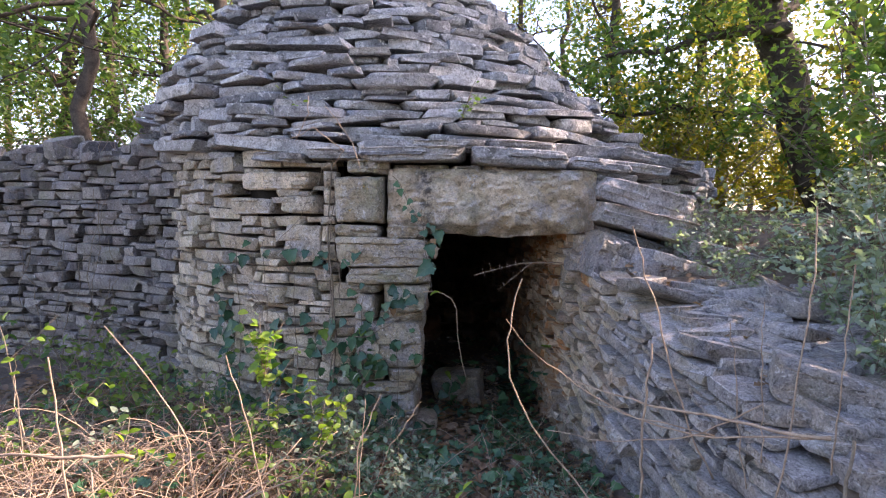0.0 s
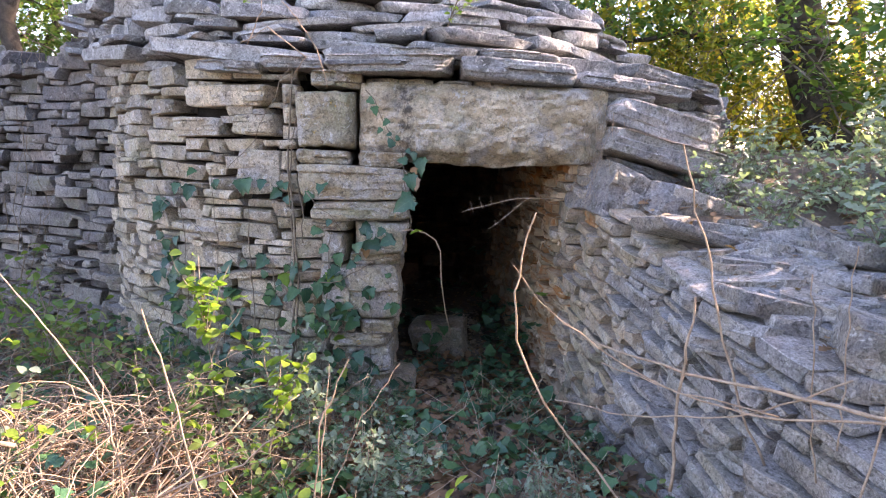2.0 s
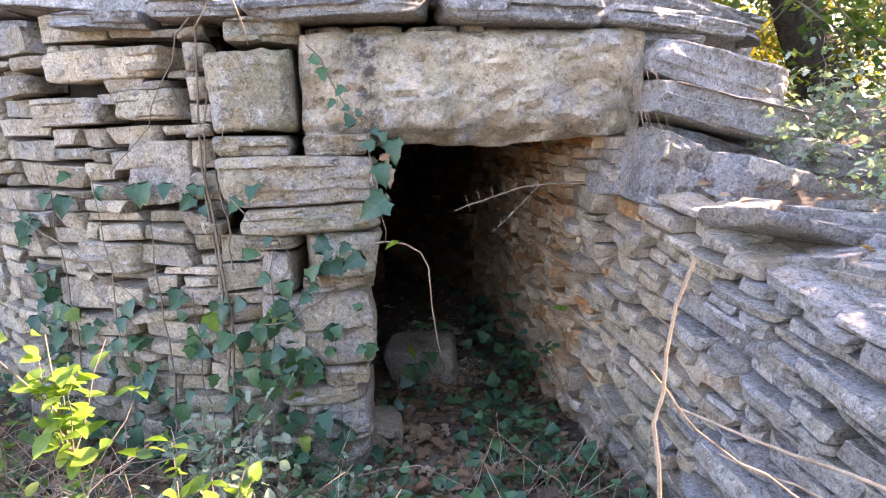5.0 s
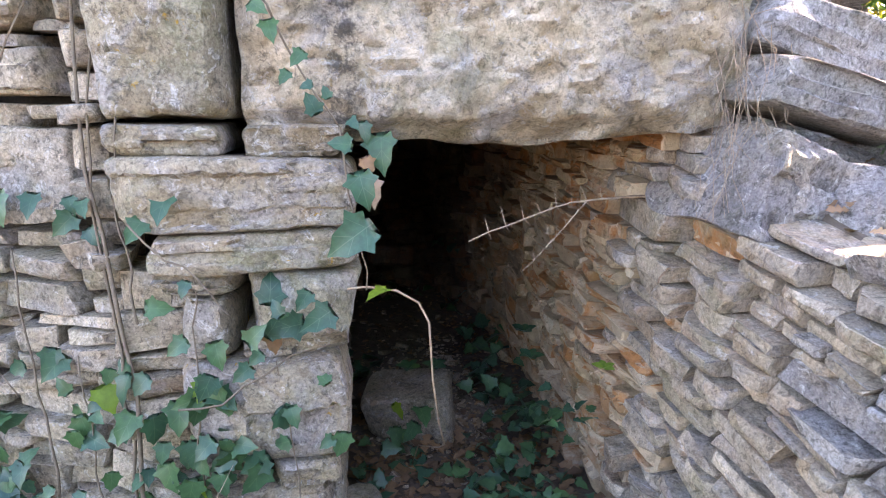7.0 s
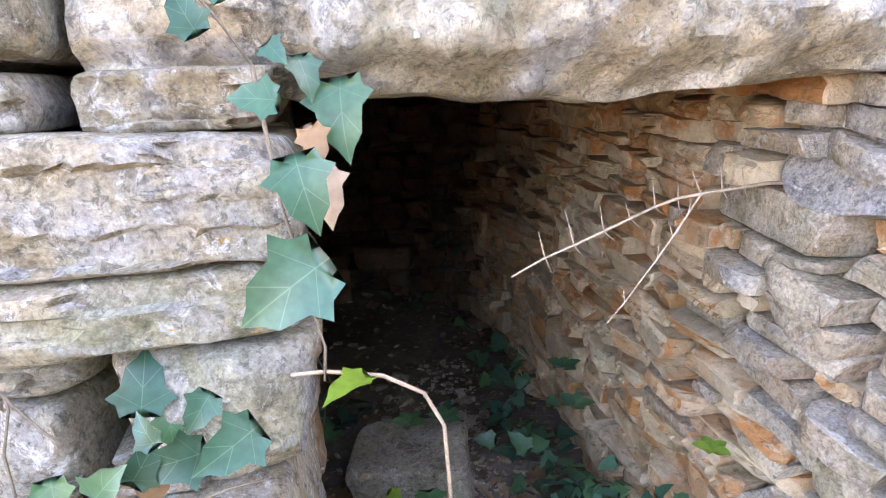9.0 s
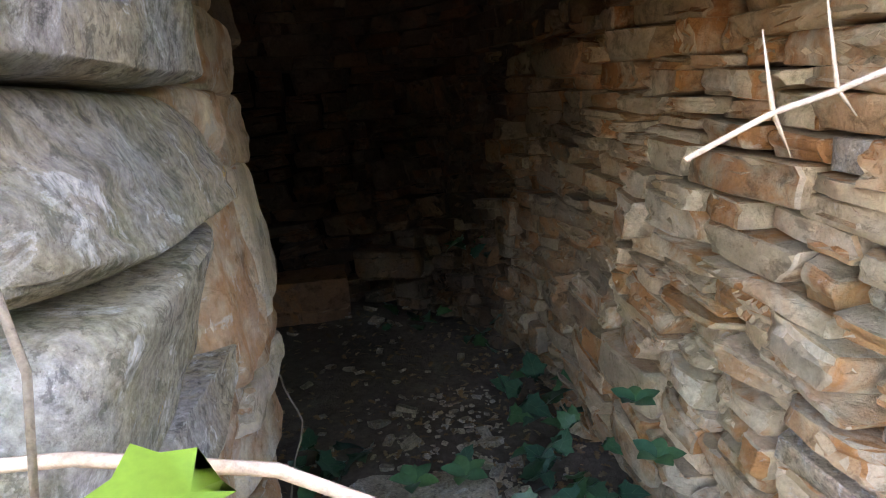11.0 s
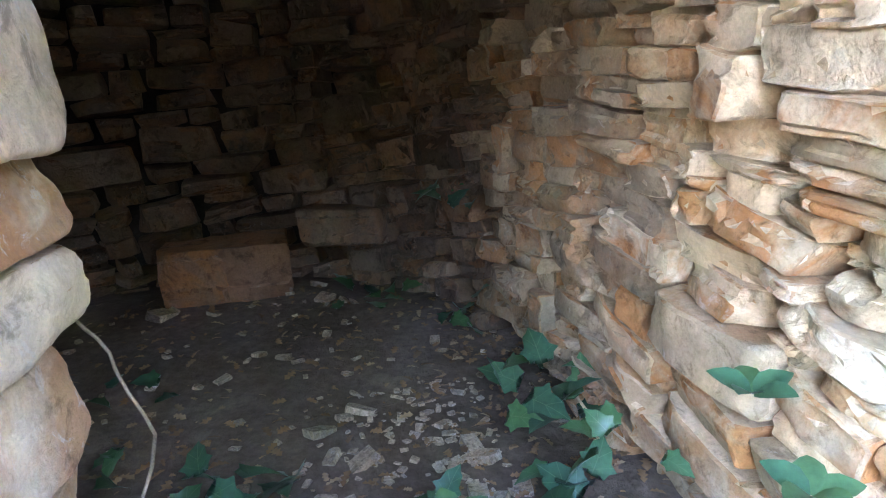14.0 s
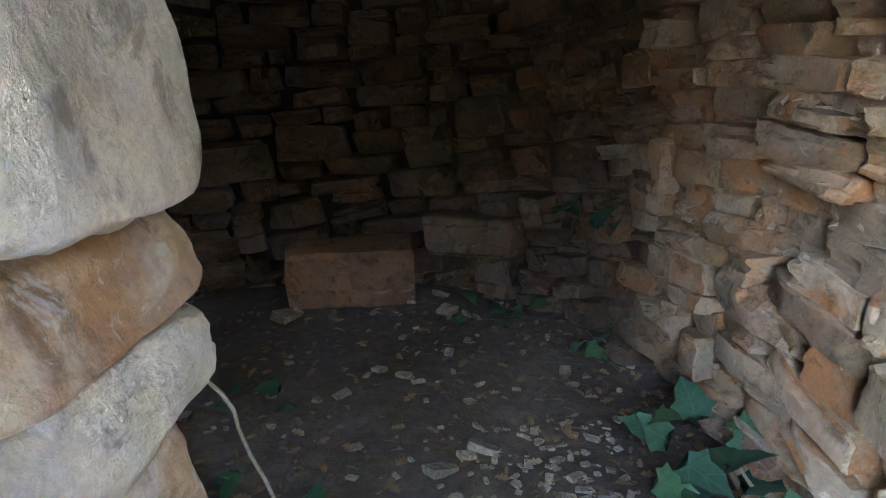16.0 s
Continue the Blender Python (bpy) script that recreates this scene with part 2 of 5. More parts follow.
def box_grid(nx, ny, nz):
    """The surface of a unit box as a welded grid of quads."""
    index, verts, faces = {}, [], []

    def vid(i, j, k):
        if (i, j, k) not in index:
            index[(i, j, k)] = len(verts)
            verts.append((i / nx - 0.5, j / ny - 0.5, k / nz - 0.5))
        return index[(i, j, k)]
    for i in range(nx):
        for j in range(ny):
            faces.append([vid(i, j, 0), vid(i, j + 1, 0), vid(i + 1, j + 1, 0), vid(i + 1, j, 0)])
            faces.append([vid(i, j, nz), vid(i + 1, j, nz), vid(i + 1, j + 1, nz), vid(i, j + 1, nz)])
    for i in range(nx):
        for k in range(nz):
            faces.append([vid(i, 0, k), vid(i + 1, 0, k), vid(i + 1, 0, k + 1), vid(i, 0, k + 1)])
            faces.append([vid(i, ny, k), vid(i, ny, k + 1), vid(i + 1, ny, k + 1), vid(i + 1, ny, k)])
    for j in range(ny):
        for k in range(nz):
            faces.append([vid(0, j, k), vid(0, j, k + 1), vid(0, j + 1, k + 1), vid(0, j + 1, k)])
            faces.append([vid(nx, j, k), vid(nx, j + 1, k), vid(nx, j + 1, k + 1), vid(nx, j, k + 1)])
    return np.array(verts), faces


def stone_shape(seed, aspect=(3.0, 2.5, 1.0), cuts=9, deep=(0.7, 0.96), edge=0.07, cell=0.6, rough=0.03, ledge=0.0, wedge=0.2, soft=0):
    """A split piece of limestone in a unit box: broken planes, worn arrises, a little unevenness, bedding ledges."""
    rng = np.random.default_rng(seed)
    a = np.array(aspect)
    bm = bmesh.new()
    bmesh.ops.create_cube(bm, size=1.0)
    w1, w2, w3 = rng.uniform(-wedge, wedge), rng.uniform(-0.1, 0.1), rng.uniform(-0.12, 0.12)
    for v in bm.verts:
        x, y, z = v.co
        v.co = (x * a[0] * (1 + w3 * 2 * z), y * a[1], z * a[2] * (1 + w1 * 2 * x + w2 * 2 * y))
    for k in range(cuts):
        if k < 2:
            n, d = np.array((rng.normal() * 0.22, -1.0, rng.normal() * 0.3)), rng.uniform(0.8, 0.93)
        elif k < cuts * 0.6:
            n, d = np.array((rng.normal(), rng.normal() * 0.7 - 0.35, rng.normal() * 0.25)), rng.uniform(*deep)
        else:
            n, d = rng.normal(size=3) * (0.7, 0.8, 1.0), rng.uniform(0.5 + 0.5 * deep[0], 0.98)
        n = n / np.linalg.norm(n)
        d *= (np.abs(n) * a).sum() / 2
        bmesh.ops.bisect_plane(bm, geom=bm.verts[:] + bm.edges[:] + bm.faces[:], plane_co=(n * d).tolist(), plane_no=n.tolist(), clear_outer=True)
    corners = [v.co.copy() for v in bm.verts]
    bm.free()
    bm = bmesh.new()
    for c in corners:
        bm.verts.new(c)
    bmesh.ops.remove_doubles(bm, verts=bm.verts[:], dist=0.08 * a[2])
    bmesh.ops.convex_hull(bm, input=bm.verts[:])
    bmesh.ops.delete(bm, geom=[v for v in bm.verts if not v.link_faces], context="VERTS")
    bmesh.ops.dissolve_limit(bm, angle_limit=radians(6), verts=bm.verts[:], edges=bm.edges[:])
    bmesh.ops.bevel(bm, geom=bm.edges[:], offset=edge * a[2], segments=1, affect="EDGES", clamp_overlap=True)
    bmesh.ops.triangulate(bm, faces=bm.faces[:])
    for _ in range(6):
        long = [e for e in bm.edges if e.calc_length() > cell]
        if not long:
            break
        bmesh.ops.subdivide_edges(bm, edges=long, cuts=1)
        bmesh.ops.triangulate(bm, faces=[f for f in bm.faces if len(f.verts) > 3])
    for _ in range(soft):
        bmesh.ops.smooth_vert(bm, verts=bm.verts[:], factor=0.5, use_axis_x=True, use_axis_y=True, use_axis_z=True)
    bmesh.ops.recalc_face_normals(bm, faces=bm.faces[:])
    bm.normal_update()
    off = Vector(rng.uniform(-50, 50, 3))
    moves = []
    for v in bm.verts:
        w = v.co + off
        d = (noise.noise_vector(w * 0.8) * 1.2 + noise.noise_vector(w * 2.2) * 0.7 + noise.noise_vector(w * 5.0) * 0.4) * rough
        if ledge and v.normal.y < -0.3:
            d = d + Vector((0, ledge * (noise.cell(Vector((w.x * 0.5, 3.0, w.z * 3.0))) - 0.5), 0))
        moves.append(d)
    for v, d in zip(bm.verts, moves):
        v.co += d
    bm.verts.index_update()
    p = np.array([tuple(v.co) for v in bm.verts])
    f = [[v.index for v in q.verts] for q in bm.faces]
    bm.free()
    lo, hi = p.min(0), p.max(0)
    return (p - (lo + hi) / 2) / (hi - lo), f


FINE = [stone_shape(100 + i, cuts=9, deep=(0.76, 0.97), edge=0.045, cell=0.7, rough=0.03, ledge=0.06, wedge=0.14) for i in range(22)]
PLAIN = [stone_shape(300 + i, cuts=8, edge=0.05, cell=1.3, rough=0.04, wedge=0.16) for i in range(22)]
COARSE = [stone_shape(400 + i, cuts=6, edge=0.05, cell=9.0, rough=0.02) for i in range(22)]
CHUNK = [stone_shape(600 + i, (2.1, 1.7, 1.0), 11, (0.7, 0.95), 0.045, 0.24, 0.045, 0.07, 0.2) for i in range(22)]
BLOCKS = [stone_shape(500 + i, (2.2, 1.6, 1.3), 12, (0.82, 0.97), 0.05, 0.13, 0.045, 0.05, 0.08, 1) for i in range(8)]
ROCKS = [stone_shape(700 + i, (1.5, 1.3, 1.0), 14, (0.66, 0.92), 0.07, 0.11, 0.05, 0.03, 0.15, 2) for i in range(6)]
WORN = [stone_shape(800 + i, (2.0, 1.6, 1.2), 11, (0.8, 0.96), 0.1, 0.11, 0.06, 0.05, 0.1, 4) for i in range(8)]
shape_meshes = {}


def shape_mesh(bank, i, material, name):
    key = (id(bank), i, material.name, name)
    if key not in shape_meshes:
        me = bpy.data.meshes.new(name)
        me.from_pydata(bank[i][0].tolist(), [], bank[i][1])
        me.materials.append(material)
        me.polygons.foreach_set("use_smooth", [True] * len(me.polygons))
        me.set_sharp_from_angle(angle=radians(19))
        shape_meshes[key] = me
    return shape_meshes[key]


def stone_matrix(centre, along, size, spin=(0, 0, 0)):
    """A stone whose local x runs along the wall and whose local -y faces outwards."""
    x = Vector((along[0], along[1], 0)).normalized()
    y = Vector((-x.y, x.x, 0))
    m = Matrix.Identity(4)
    m.col[0][:3], m.col[1][:3], m.col[2][:3] = x, y, (0, 0, 1)
    return Matrix.Translation(centre) @ m @ pose(0, 0, 0, *spin) @ Matrix.Diagonal((*size, 1))


def lay(parent, stones, bank, material, name, near=None, most=300):
    """Lays stones: those nearest to the place `near` as pieces of their own, the others joined."""
    if near is not None:
        stones = sorted(stones, key=lambda s: (s[1].translation - Vector(near)).length)
    single = stones[:most] if near is not None else []
    for i, m in single:
        ob = new(name, shape_mesh(bank, i, material, name))
        ob.parent = parent
        ob.matrix_world = m
    rest = stones[len(single):]
    if rest:
        verts, faces, base = [], [], 0
        for i, m in rest:
            p, f = bank[i]
            mm = np.array(m)
            verts.append(p @ mm[:3, :3].T + mm[:3, 3])
            faces += [[base + a for a in q] for q in f]
            base += len(p)
        ob = mesh_object(name + "work", np.concatenate(verts), faces, material, parent, 19)
        tagged(ob, kind="stuff")


class Run:
    """A wall's line in plan, smoothed, with its length as the parameter."""

    def __init__(self, points, closed=False, steps=16):
        p = [Vector(q) for q in points]
        pts = []
        n = len(p)
        for i in range(n if closed else n - 1):
            a, b, c, d = (p[(i + k) % n] if closed else p[min(max(i + k, 0), n - 1)] for k in (-1, 0, 1, 2))
            for s in range(steps):
                u = s / steps
                pts.append(0.5 * ((2 * b) + (c - a) * u + (2 * a - 5 * b + 4 * c - d) * u * u + (3 * b - a - 3 * c + d) * u ** 3))
        pts.append(p[0] if closed else p[-1])
        self.p = np.array([(q.x, q.y) for q in pts])
        self.s = np.concatenate([[0], np.cumsum(np.linalg.norm(np.diff(self.p, axis=0), axis=1))])
        self.length = self.s[-1]

    def at(self, u):
        u = min(max(u, 0), self.length)
        x, y = np.interp(u, self.s, self.p[:, 0]), np.interp(u, self.s, self.p[:, 1])
        a, b = max(u - 0.05, 0), min(u + 0.05, self.length)
        d = np.array([np.interp(b, self.s, self.p[:, k]) - np.interp(a, self.s, self.p[:, k]) for k in (0, 1)])
        return np.array((x, y)), d / np.linalg.norm(d)


def pack(length, top, low, rng, h=(0.04, 0.1), l=(0.1, 0.4), cell=0.02):
    """Dry-stone packing: stone after stone into the lowest place. Yields u0, u1, z0, z1."""
    n = int(length / cell)
    level = np.array([low(i * cell) if callable(low) else low for i in range(n)], float)
    limit = np.array([top(i * cell) if callable(top) else top for i in range(n)], float)
    out = []
    for _ in range(60000):
        room = np.where(level < limit - 0.02, level, 99)
        i = int(room.argmin())
        if room[i] > 90:
            break
        a = b = i
        while a > 0 and abs(level[a - 1] - level[i]) < 0.013 and level[a - 1] < limit[a - 1] - 0.02:
            a -= 1
        while b < n - 1 and abs(level[b + 1] - level[i]) < 0.013 and level[b + 1] < limit[b + 1] - 0.02:
            b += 1
        width = b - a + 1
        hr, lr = (h(i * cell) if callable(h) else h), (l(i * cell) if callable(l) else l)
        hh = rng.uniform(*hr) if rng.random() > 0.12 else hr[1] * rng.uniform(1.0, 1.5)
        ll = max(3, int(rng.uniform(*lr) * (0.75 + 0.5 * (hh - hr[0]) / (hr[1] - hr[0] + 1e-6)) / cell))
        if ll > width - 4:
            ll = width
        start = a if rng.random() < 0.6 or ll == width else b - ll + 1
        z0 = level[start:start + ll].max()
        for side in (start - 1, start + ll):
            if 0 <= side < n:
                gap = level[side] - z0
                if gap > 0.02 and abs(gap - hh) < 0.03:
                    hh = gap
        if ll * cell < 0.08:
            hh = min(hh, 0.06)
        level[start:start + ll] = z0 + hh
        out.append((start * cell, (start + ll) * cell, z0, z0 + hh))
    return out


def wall_stones(run, top, low, seed, bank, side=1, h=(0.04, 0.1), l=(0.1, 0.4), depth=0.24, rough=0.025, lean=None, keep=None, rise=None):
    """Stones along a run; side 1: the face is to the right of the run's way. lean(z): how far the face steps back."""
    rng = np.random.default_rng(seed)
    stones = []
    for u0, u1, z0, z1 in pack(run.length, top, low, rng, h, l):
        c, d = run.at((u0 + u1) / 2)
        z, tip = (z0 + z1) / 2, 0.0
        if rise:
            um = (u0 + u1) / 2
            z, tip = rise(um, z), -math.degrees(math.atan((rise(um + 0.05, z) - rise(um - 0.05, z)) / 0.1)) * side
        if keep and not keep(c[0], c[1], z, u0, u1):
            continue
        face = np.array((d[1], -d[0])) * side
        back = depth / 2 + rng.normal() * rough + (lean(z, (u0 + u1) / 2) if lean else 0)
        q = c - face * back
        along = d * side
        size = ((u1 - u0) * rng.uniform(0.95, 1.06), depth, (z1 - z0) * rng.uniform(0.88, 1.05))
        stones.append((int(rng.integers(len(bank))), stone_matrix((q[0], q[1], z), along, size, (rng.normal() * 2.5, rng.normal() * 2.2 + tip, rng.normal() * 4))))
    return stones


def shell(name, run, low, top, inset, side, material, parent, lean=None, thick=0.06, steps=60, rows=10):
    """The packed core behind a face of stones: a curved slab."""
    verts, faces = [], []
    for layer in (0, 1):
        for i in range(steps + 1):
            u = run.length * i / steps
            c, d = run.at(u)
            face = np.array((d[1], -d[0])) * side
            zt, zl = (top(u) if callable(top) else top), (low(u) if callable(low) else low)
            for k in range(rows + 1):
                z = zl + (zt - zl) * k / rows
                q = c - face * (inset + layer * thick + (lean(z, u) if lean else 0))
                verts.append((q[0], q[1], z))
    w, n = rows + 1, (steps + 1) * (rows + 1)
    for i in range(steps):
        for k in range(rows):
            a = i * w + k
            faces += [[a, a + w, a + w + 1, a + 1], [n + a, n + a + 1, n + a + w + 1, n + a + w]]
    for i in range(steps):
        for k in (0, rows):
            a = i * w + k
            faces.append([a, a + w, n + a + w, n + a])
    for i in (0, steps):
        for k in range(rows):
            a = i * w + k
            faces.append([a, a + 1, n + a + 1, n + a])
    return mesh_object(name, verts, faces, material, parent, 40)


# ---- ground ----
HUT = Vector((-0.05, 6.85))
R_OUT = 2.7
FENCE = Run([(-2.2, 5.32), (-3.0, 5.75), (-3.9, 6.15), (-5.4, 6.5), (-8.5, 6.9)])
BANK_EDGE = Run([(1.75, 0.9), (1.45, 1.5), (1.25, 2.1), (1.13, 2.6), (1.04, 3.05), (0.95, 3.5), (0.88, 3.95), (0.85, 4.3)])
BANK_TOP = [(0.4, 0.0), (1.0, 0.08), (1.5, 0.28), (2.0, 0.5), (2.5, 0.72), (3.0, 0.88), (3.5, 1.0), (4.0, 1.16), (4.4, 1.34), (5.0, 1.42), (60, 1.5)]


def smooth(a, b, x):
    x = min(max((x - a) / (b - a), 0), 1)
    return x * x * (3 - 2 * x)


def bank_height(y):
    return float(np.interp(y, [q[0] for q in BANK_TOP], [q[1] for q in BANK_TOP]))


def edge_x(y):
    return float(np.interp(y, BANK_EDGE.p[:, 1], BANK_EDGE.p[:, 0]))


def ground_height(x, y):
    h = 0.03 * noise.noise(Vector((x * 0.9, y * 0.9, 0))) + 0.012 * noise.noise(Vector((x * 4, y * 4, 3)))
    h += 0.6 * noise.noise(Vector((x * 0.04, y * 0.04, 7))) * smooth(10, 40, math.hypot(x, y - 4))
    right = smooth(edge_x(y) + 0.06, edge_x(y) + 0.3, x) * (bank_height(y) + 0.1 * smooth(1.2, 3, x - edge_x(y)))
    fy = float(np.interp(-x, -FENCE.p[:, 0], FENCE.p[:, 1]))
    left = smooth(fy + 0.2, fy + 0.6, y) * 1.95 if x < 0 else 0
    behind = smooth(9.3, 10.2, y) * 1.6
    h += max(right, left if x < -1.5 else 0, behind)
    inside = 1 - smooth(1.95, 2.3, math.hypot(x - HUT.x + 0.15, y - HUT.y))
    passage = smooth(-0.45, -0.3, x) * (1 - smooth(0.95, 1.1, x)) * smooth(3.9, 4.2, y) * (1 - smooth(6.5, 7, y))
    k = max(inside, passage)
    flat = 0.015 + 0.012 * noise.noise(Vector((x * 5, y * 5, 1))) - 0.08 * (1 - smooth(5.0, 5.6, y)) + 0.06 * smooth(6.0, 6.9, y)
    return h * (1 - k) + flat * k


def axis(fine_lo, fine_hi, step, far):
    a = list(np.arange(fine_lo, fine_hi + 1e-6, step))
    s, lo, hi = step, fine_lo, fine_hi
    while hi < far:
        s *= 1.22
        lo, hi = lo - s, hi + s
        a = [lo] + a + [hi]
    return a


gx, gy = axis(-6, 6, 0.1, 900), axis(-1, 11, 0.1, 900)
gv = [(x, y, ground_height(x, y)) for y in gy for x in gx]
gf = [[j * len(gx) + i, j * len(gx) + i + 1, (j + 1) * len(gx) + i + 1, (j + 1) * len(gx) + i] for j in range(len(gy) - 1) for i in range(len(gx) - 1)]
ground = tagged(mesh_object("ground", gv, gf, soil_mat), "dark woodland soil with leaf litter and low growth", "ground", kind="structure")

# ---- hut ----
INNER = Run([(0.85, 4.3), (0.83, 4.6), (0.80, 5.0), (0.77, 5.5), (0.72, 6.05), (0.56, 6.7), (0.2, 7.2), (-0.4, 7.38), (-1.0, 7.15), (-1.35, 6.55), (-1.37, 5.95), (-1.15, 5.65), (-0.75, 5.4), (-0.32, 5.3), (-0.16, 5.12), (-0.14, 4.9), (-0.13, 4.6)])
DOME = Run([(0.79, 5.2), (0.77, 5.5), (0.72, 6.05), (0.56, 6.7), (0.2, 7.2), (-0.4, 7.38), (-1.0, 7.15), (-1.35, 6.55), (-1.37, 5.95), (-1.15, 5.65), (-0.6, 5.32), (0.0, 5.16), (0.5, 5.12)], closed=True)
DOME_MID = np.array((-0.3, 6.1))


def arc(a0, a1, r, c, n=24):
    return [(c[0] + r * math.sin(radians(a0 + (a1 - a0) * i / n)), c[1] - r * math.cos(radians(a0 + (a1 - a0) * i / n))) for i in range(n + 1)]


DRUM = Run(arc(-195, -14.5, R_OUT, HUT))
DRUM_R = Run(arc(31, 170, R_OUT, HUT))
SET_STONES = [(-1.42, -0.8, 1.665, 1.79), (-1.52, -1.1, 1.49, 1.61), (-1.08, -0.78, 1.5, 1.63), (-1.05, -0.76, 1.16, 1.43), (-1.35, -1.02, 0.86, 1.0)]
hut = tagged(new("stone_hut"), "round dry-stone field hut of grey limestone with a stepped conical roof", "hut")
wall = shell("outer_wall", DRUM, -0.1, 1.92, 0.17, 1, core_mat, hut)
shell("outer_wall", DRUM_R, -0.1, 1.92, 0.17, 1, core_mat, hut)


def jag(seed, amount, base):
    return lambda u: base + amount * noise.noise(Vector((u * 3, seed, 0)))


lay(wall, wall_stones(DRUM, 1.9, 0.0, 11, FINE, 1, (0.035, 0.1), (0.12, 0.42), 0.24, 0.022, keep=lambda x, y, z, a, b: (x < -0.74 or y > 5) and not any(x0 + 0.02 < x < x1 - 0.02 and z0 < z < z1 for x0, x1, z0, z1 in SET_STONES)), FINE, stone_face, "stone", (-0.9, 4.3, 1.2), 260)
lay(wall, wall_stones(DRUM_R, 1.9, 1.0, 12, COARSE, 1, (0.04, 0.1), (0.15, 0.42), 0.24, 0.022), COARSE, stone_grey, "stone")
def inner_rise(u, z):
    return z - 0.17 * max(0.0, min(u - 2.2, 2.0)) * (1 - z / 1.5) + 0.21 * min(u, 1.7) * (1 - z / 1.5)


SIDE = Run([(1.75, 0.9), (1.45, 1.5), (1.25, 2.1), (1.13, 2.6), (1.04, 3.05), (0.95, 3.5), (0.88, 3.95), (0.85, 4.3), (0.83, 4.6), (0.80, 5.0), (0.77, 5.5), (0.72, 6.05), (0.56, 6.7), (0.2, 7.2), (-0.4, 7.38), (-1.0, 7.15), (-1.35, 6.55), (-1.37, 5.95), (-1.15, 5.65), (-0.75, 5.4), (-0.32, 5.3), (-0.16, 5.12), (-0.14, 4.9), (-0.13, 4.6)])
U_DOOR = BANK_EDGE.length


def side_rise(u, z):
    return inner_rise(u - U_DOOR, z) if u > U_DOOR else z - 0.25 * (U_DOOR - u) * (1 - 0.2 * z)


def side_lean(z, u):
    return 0.12 * z * (1 - smooth(U_DOOR - 0.6, U_DOOR + 0.3, u))


def side_keep(x, y, z, a, b):
    if b < U_DOOR:
        return -0.06 < z < bank_height(y) + 0.02
    return z > -0.06 and not (-0.3 < x < 0 and y < 5.35 and z < 1.4)


def side_top(u):
    return 1.42 if u > U_DOOR + 0.08 else bank_height(SIDE.at(u)[0][1]) - 0.04


def side_heights(u):
    k = smooth(U_DOOR + 0.1, U_DOOR + 0.6, u)
    b = smooth(U_DOOR + 1.8, U_DOOR + 2.4, u)
    return 0.026 + 0.018 * k + 0.012 * b, 0.066 + 0.034 * k + 0.02 * b


def side_lengths(u):
    k = smooth(U_DOOR + 0.1, U_DOOR + 0.6, u)
    return 0.08 + 0.02 * k, 0.27 + 0.03 * k


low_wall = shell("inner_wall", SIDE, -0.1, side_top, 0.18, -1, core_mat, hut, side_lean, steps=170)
stones = wall_stones(SIDE, lambda u: 1.4 if u > U_DOOR - 0.1 else 2.3, -0.4, 13, FINE, -1, side_heights, side_lengths, 0.24, 0.022, side_lean, side_keep, side_rise)
outside = [s for k, s in enumerate(stones) if s[1].translation.y < 4.15 + 0.7 * ((k * 37) % 10) / 10]
chamber = [s for k, s in enumerate(stones) if not s[1].translation.y < 4.15 + 0.7 * ((k * 37) % 10) / 10]
# Stones of the stretch where the painted shade begins.
half_shaded = [s for k, s in enumerate(chamber) if s[1].translation.x > 0.1 and 5.6 + 0.35 * ((k * 29) % 10) / 10 < s[1].translation.y < 6.3 + 0.5 * ((k * 31) % 10) / 10]
lay(low_wall, [s for s in chamber if s[1].translation.y < 6.0 and s[1].translation.x > 0 and s not in half_shaded], CHUNK, stone_inner, "stone", (0.7, 5.0, 0.5), 300)
lay(low_wall, half_shaded, CHUNK, stone_half_shaded, "stone", (0.7, 5.6, 0.5), 90)
# The back wall gets the stone that has shade in its colour.
far = [s for s in chamber if not (s[1].translation.y < 6.0 and s[1].translation.x > 0) and s not in half_shaded]
lay(low_wall, far, CHUNK, stone_shaded, "back_stone")


# corbelled vault over the chamber
def dome_point(u, z):
    c, d = DOME.at(u)
    k = max(0.0, (z - 1.36) / 2.0)
    q = c + (DOME_MID - c) * (1 - math.sqrt(max(0.0, 1 - k * k))) * 1.0 + (DOME_MID - c) * 0.12 * k
    return q, d


vault_v, vault_f, W = [], [], 60
for i in range(17):
    z = 1.36 + 1.98 * i / 16
    for j in range(W):
        q, d = dome_point(DOME.length * j / W, z)
        out = (q - DOME_MID) / max(np.linalg.norm(q - DOME_MID), 1e-3)
        q = q + out * 0.1
        vault_v.append((q[0], q[1], z))
for i in range(16):
    for j in range(W):
        vault_f.append([i * W + j, i * W + (j + 1) % W, (i + 1) * W + (j + 1) % W, (i + 1) * W + j])
vault_f.append([16 * W + j for j in range(W)])
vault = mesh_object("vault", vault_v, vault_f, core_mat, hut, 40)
rng = np.random.default_rng(21)
stones = []
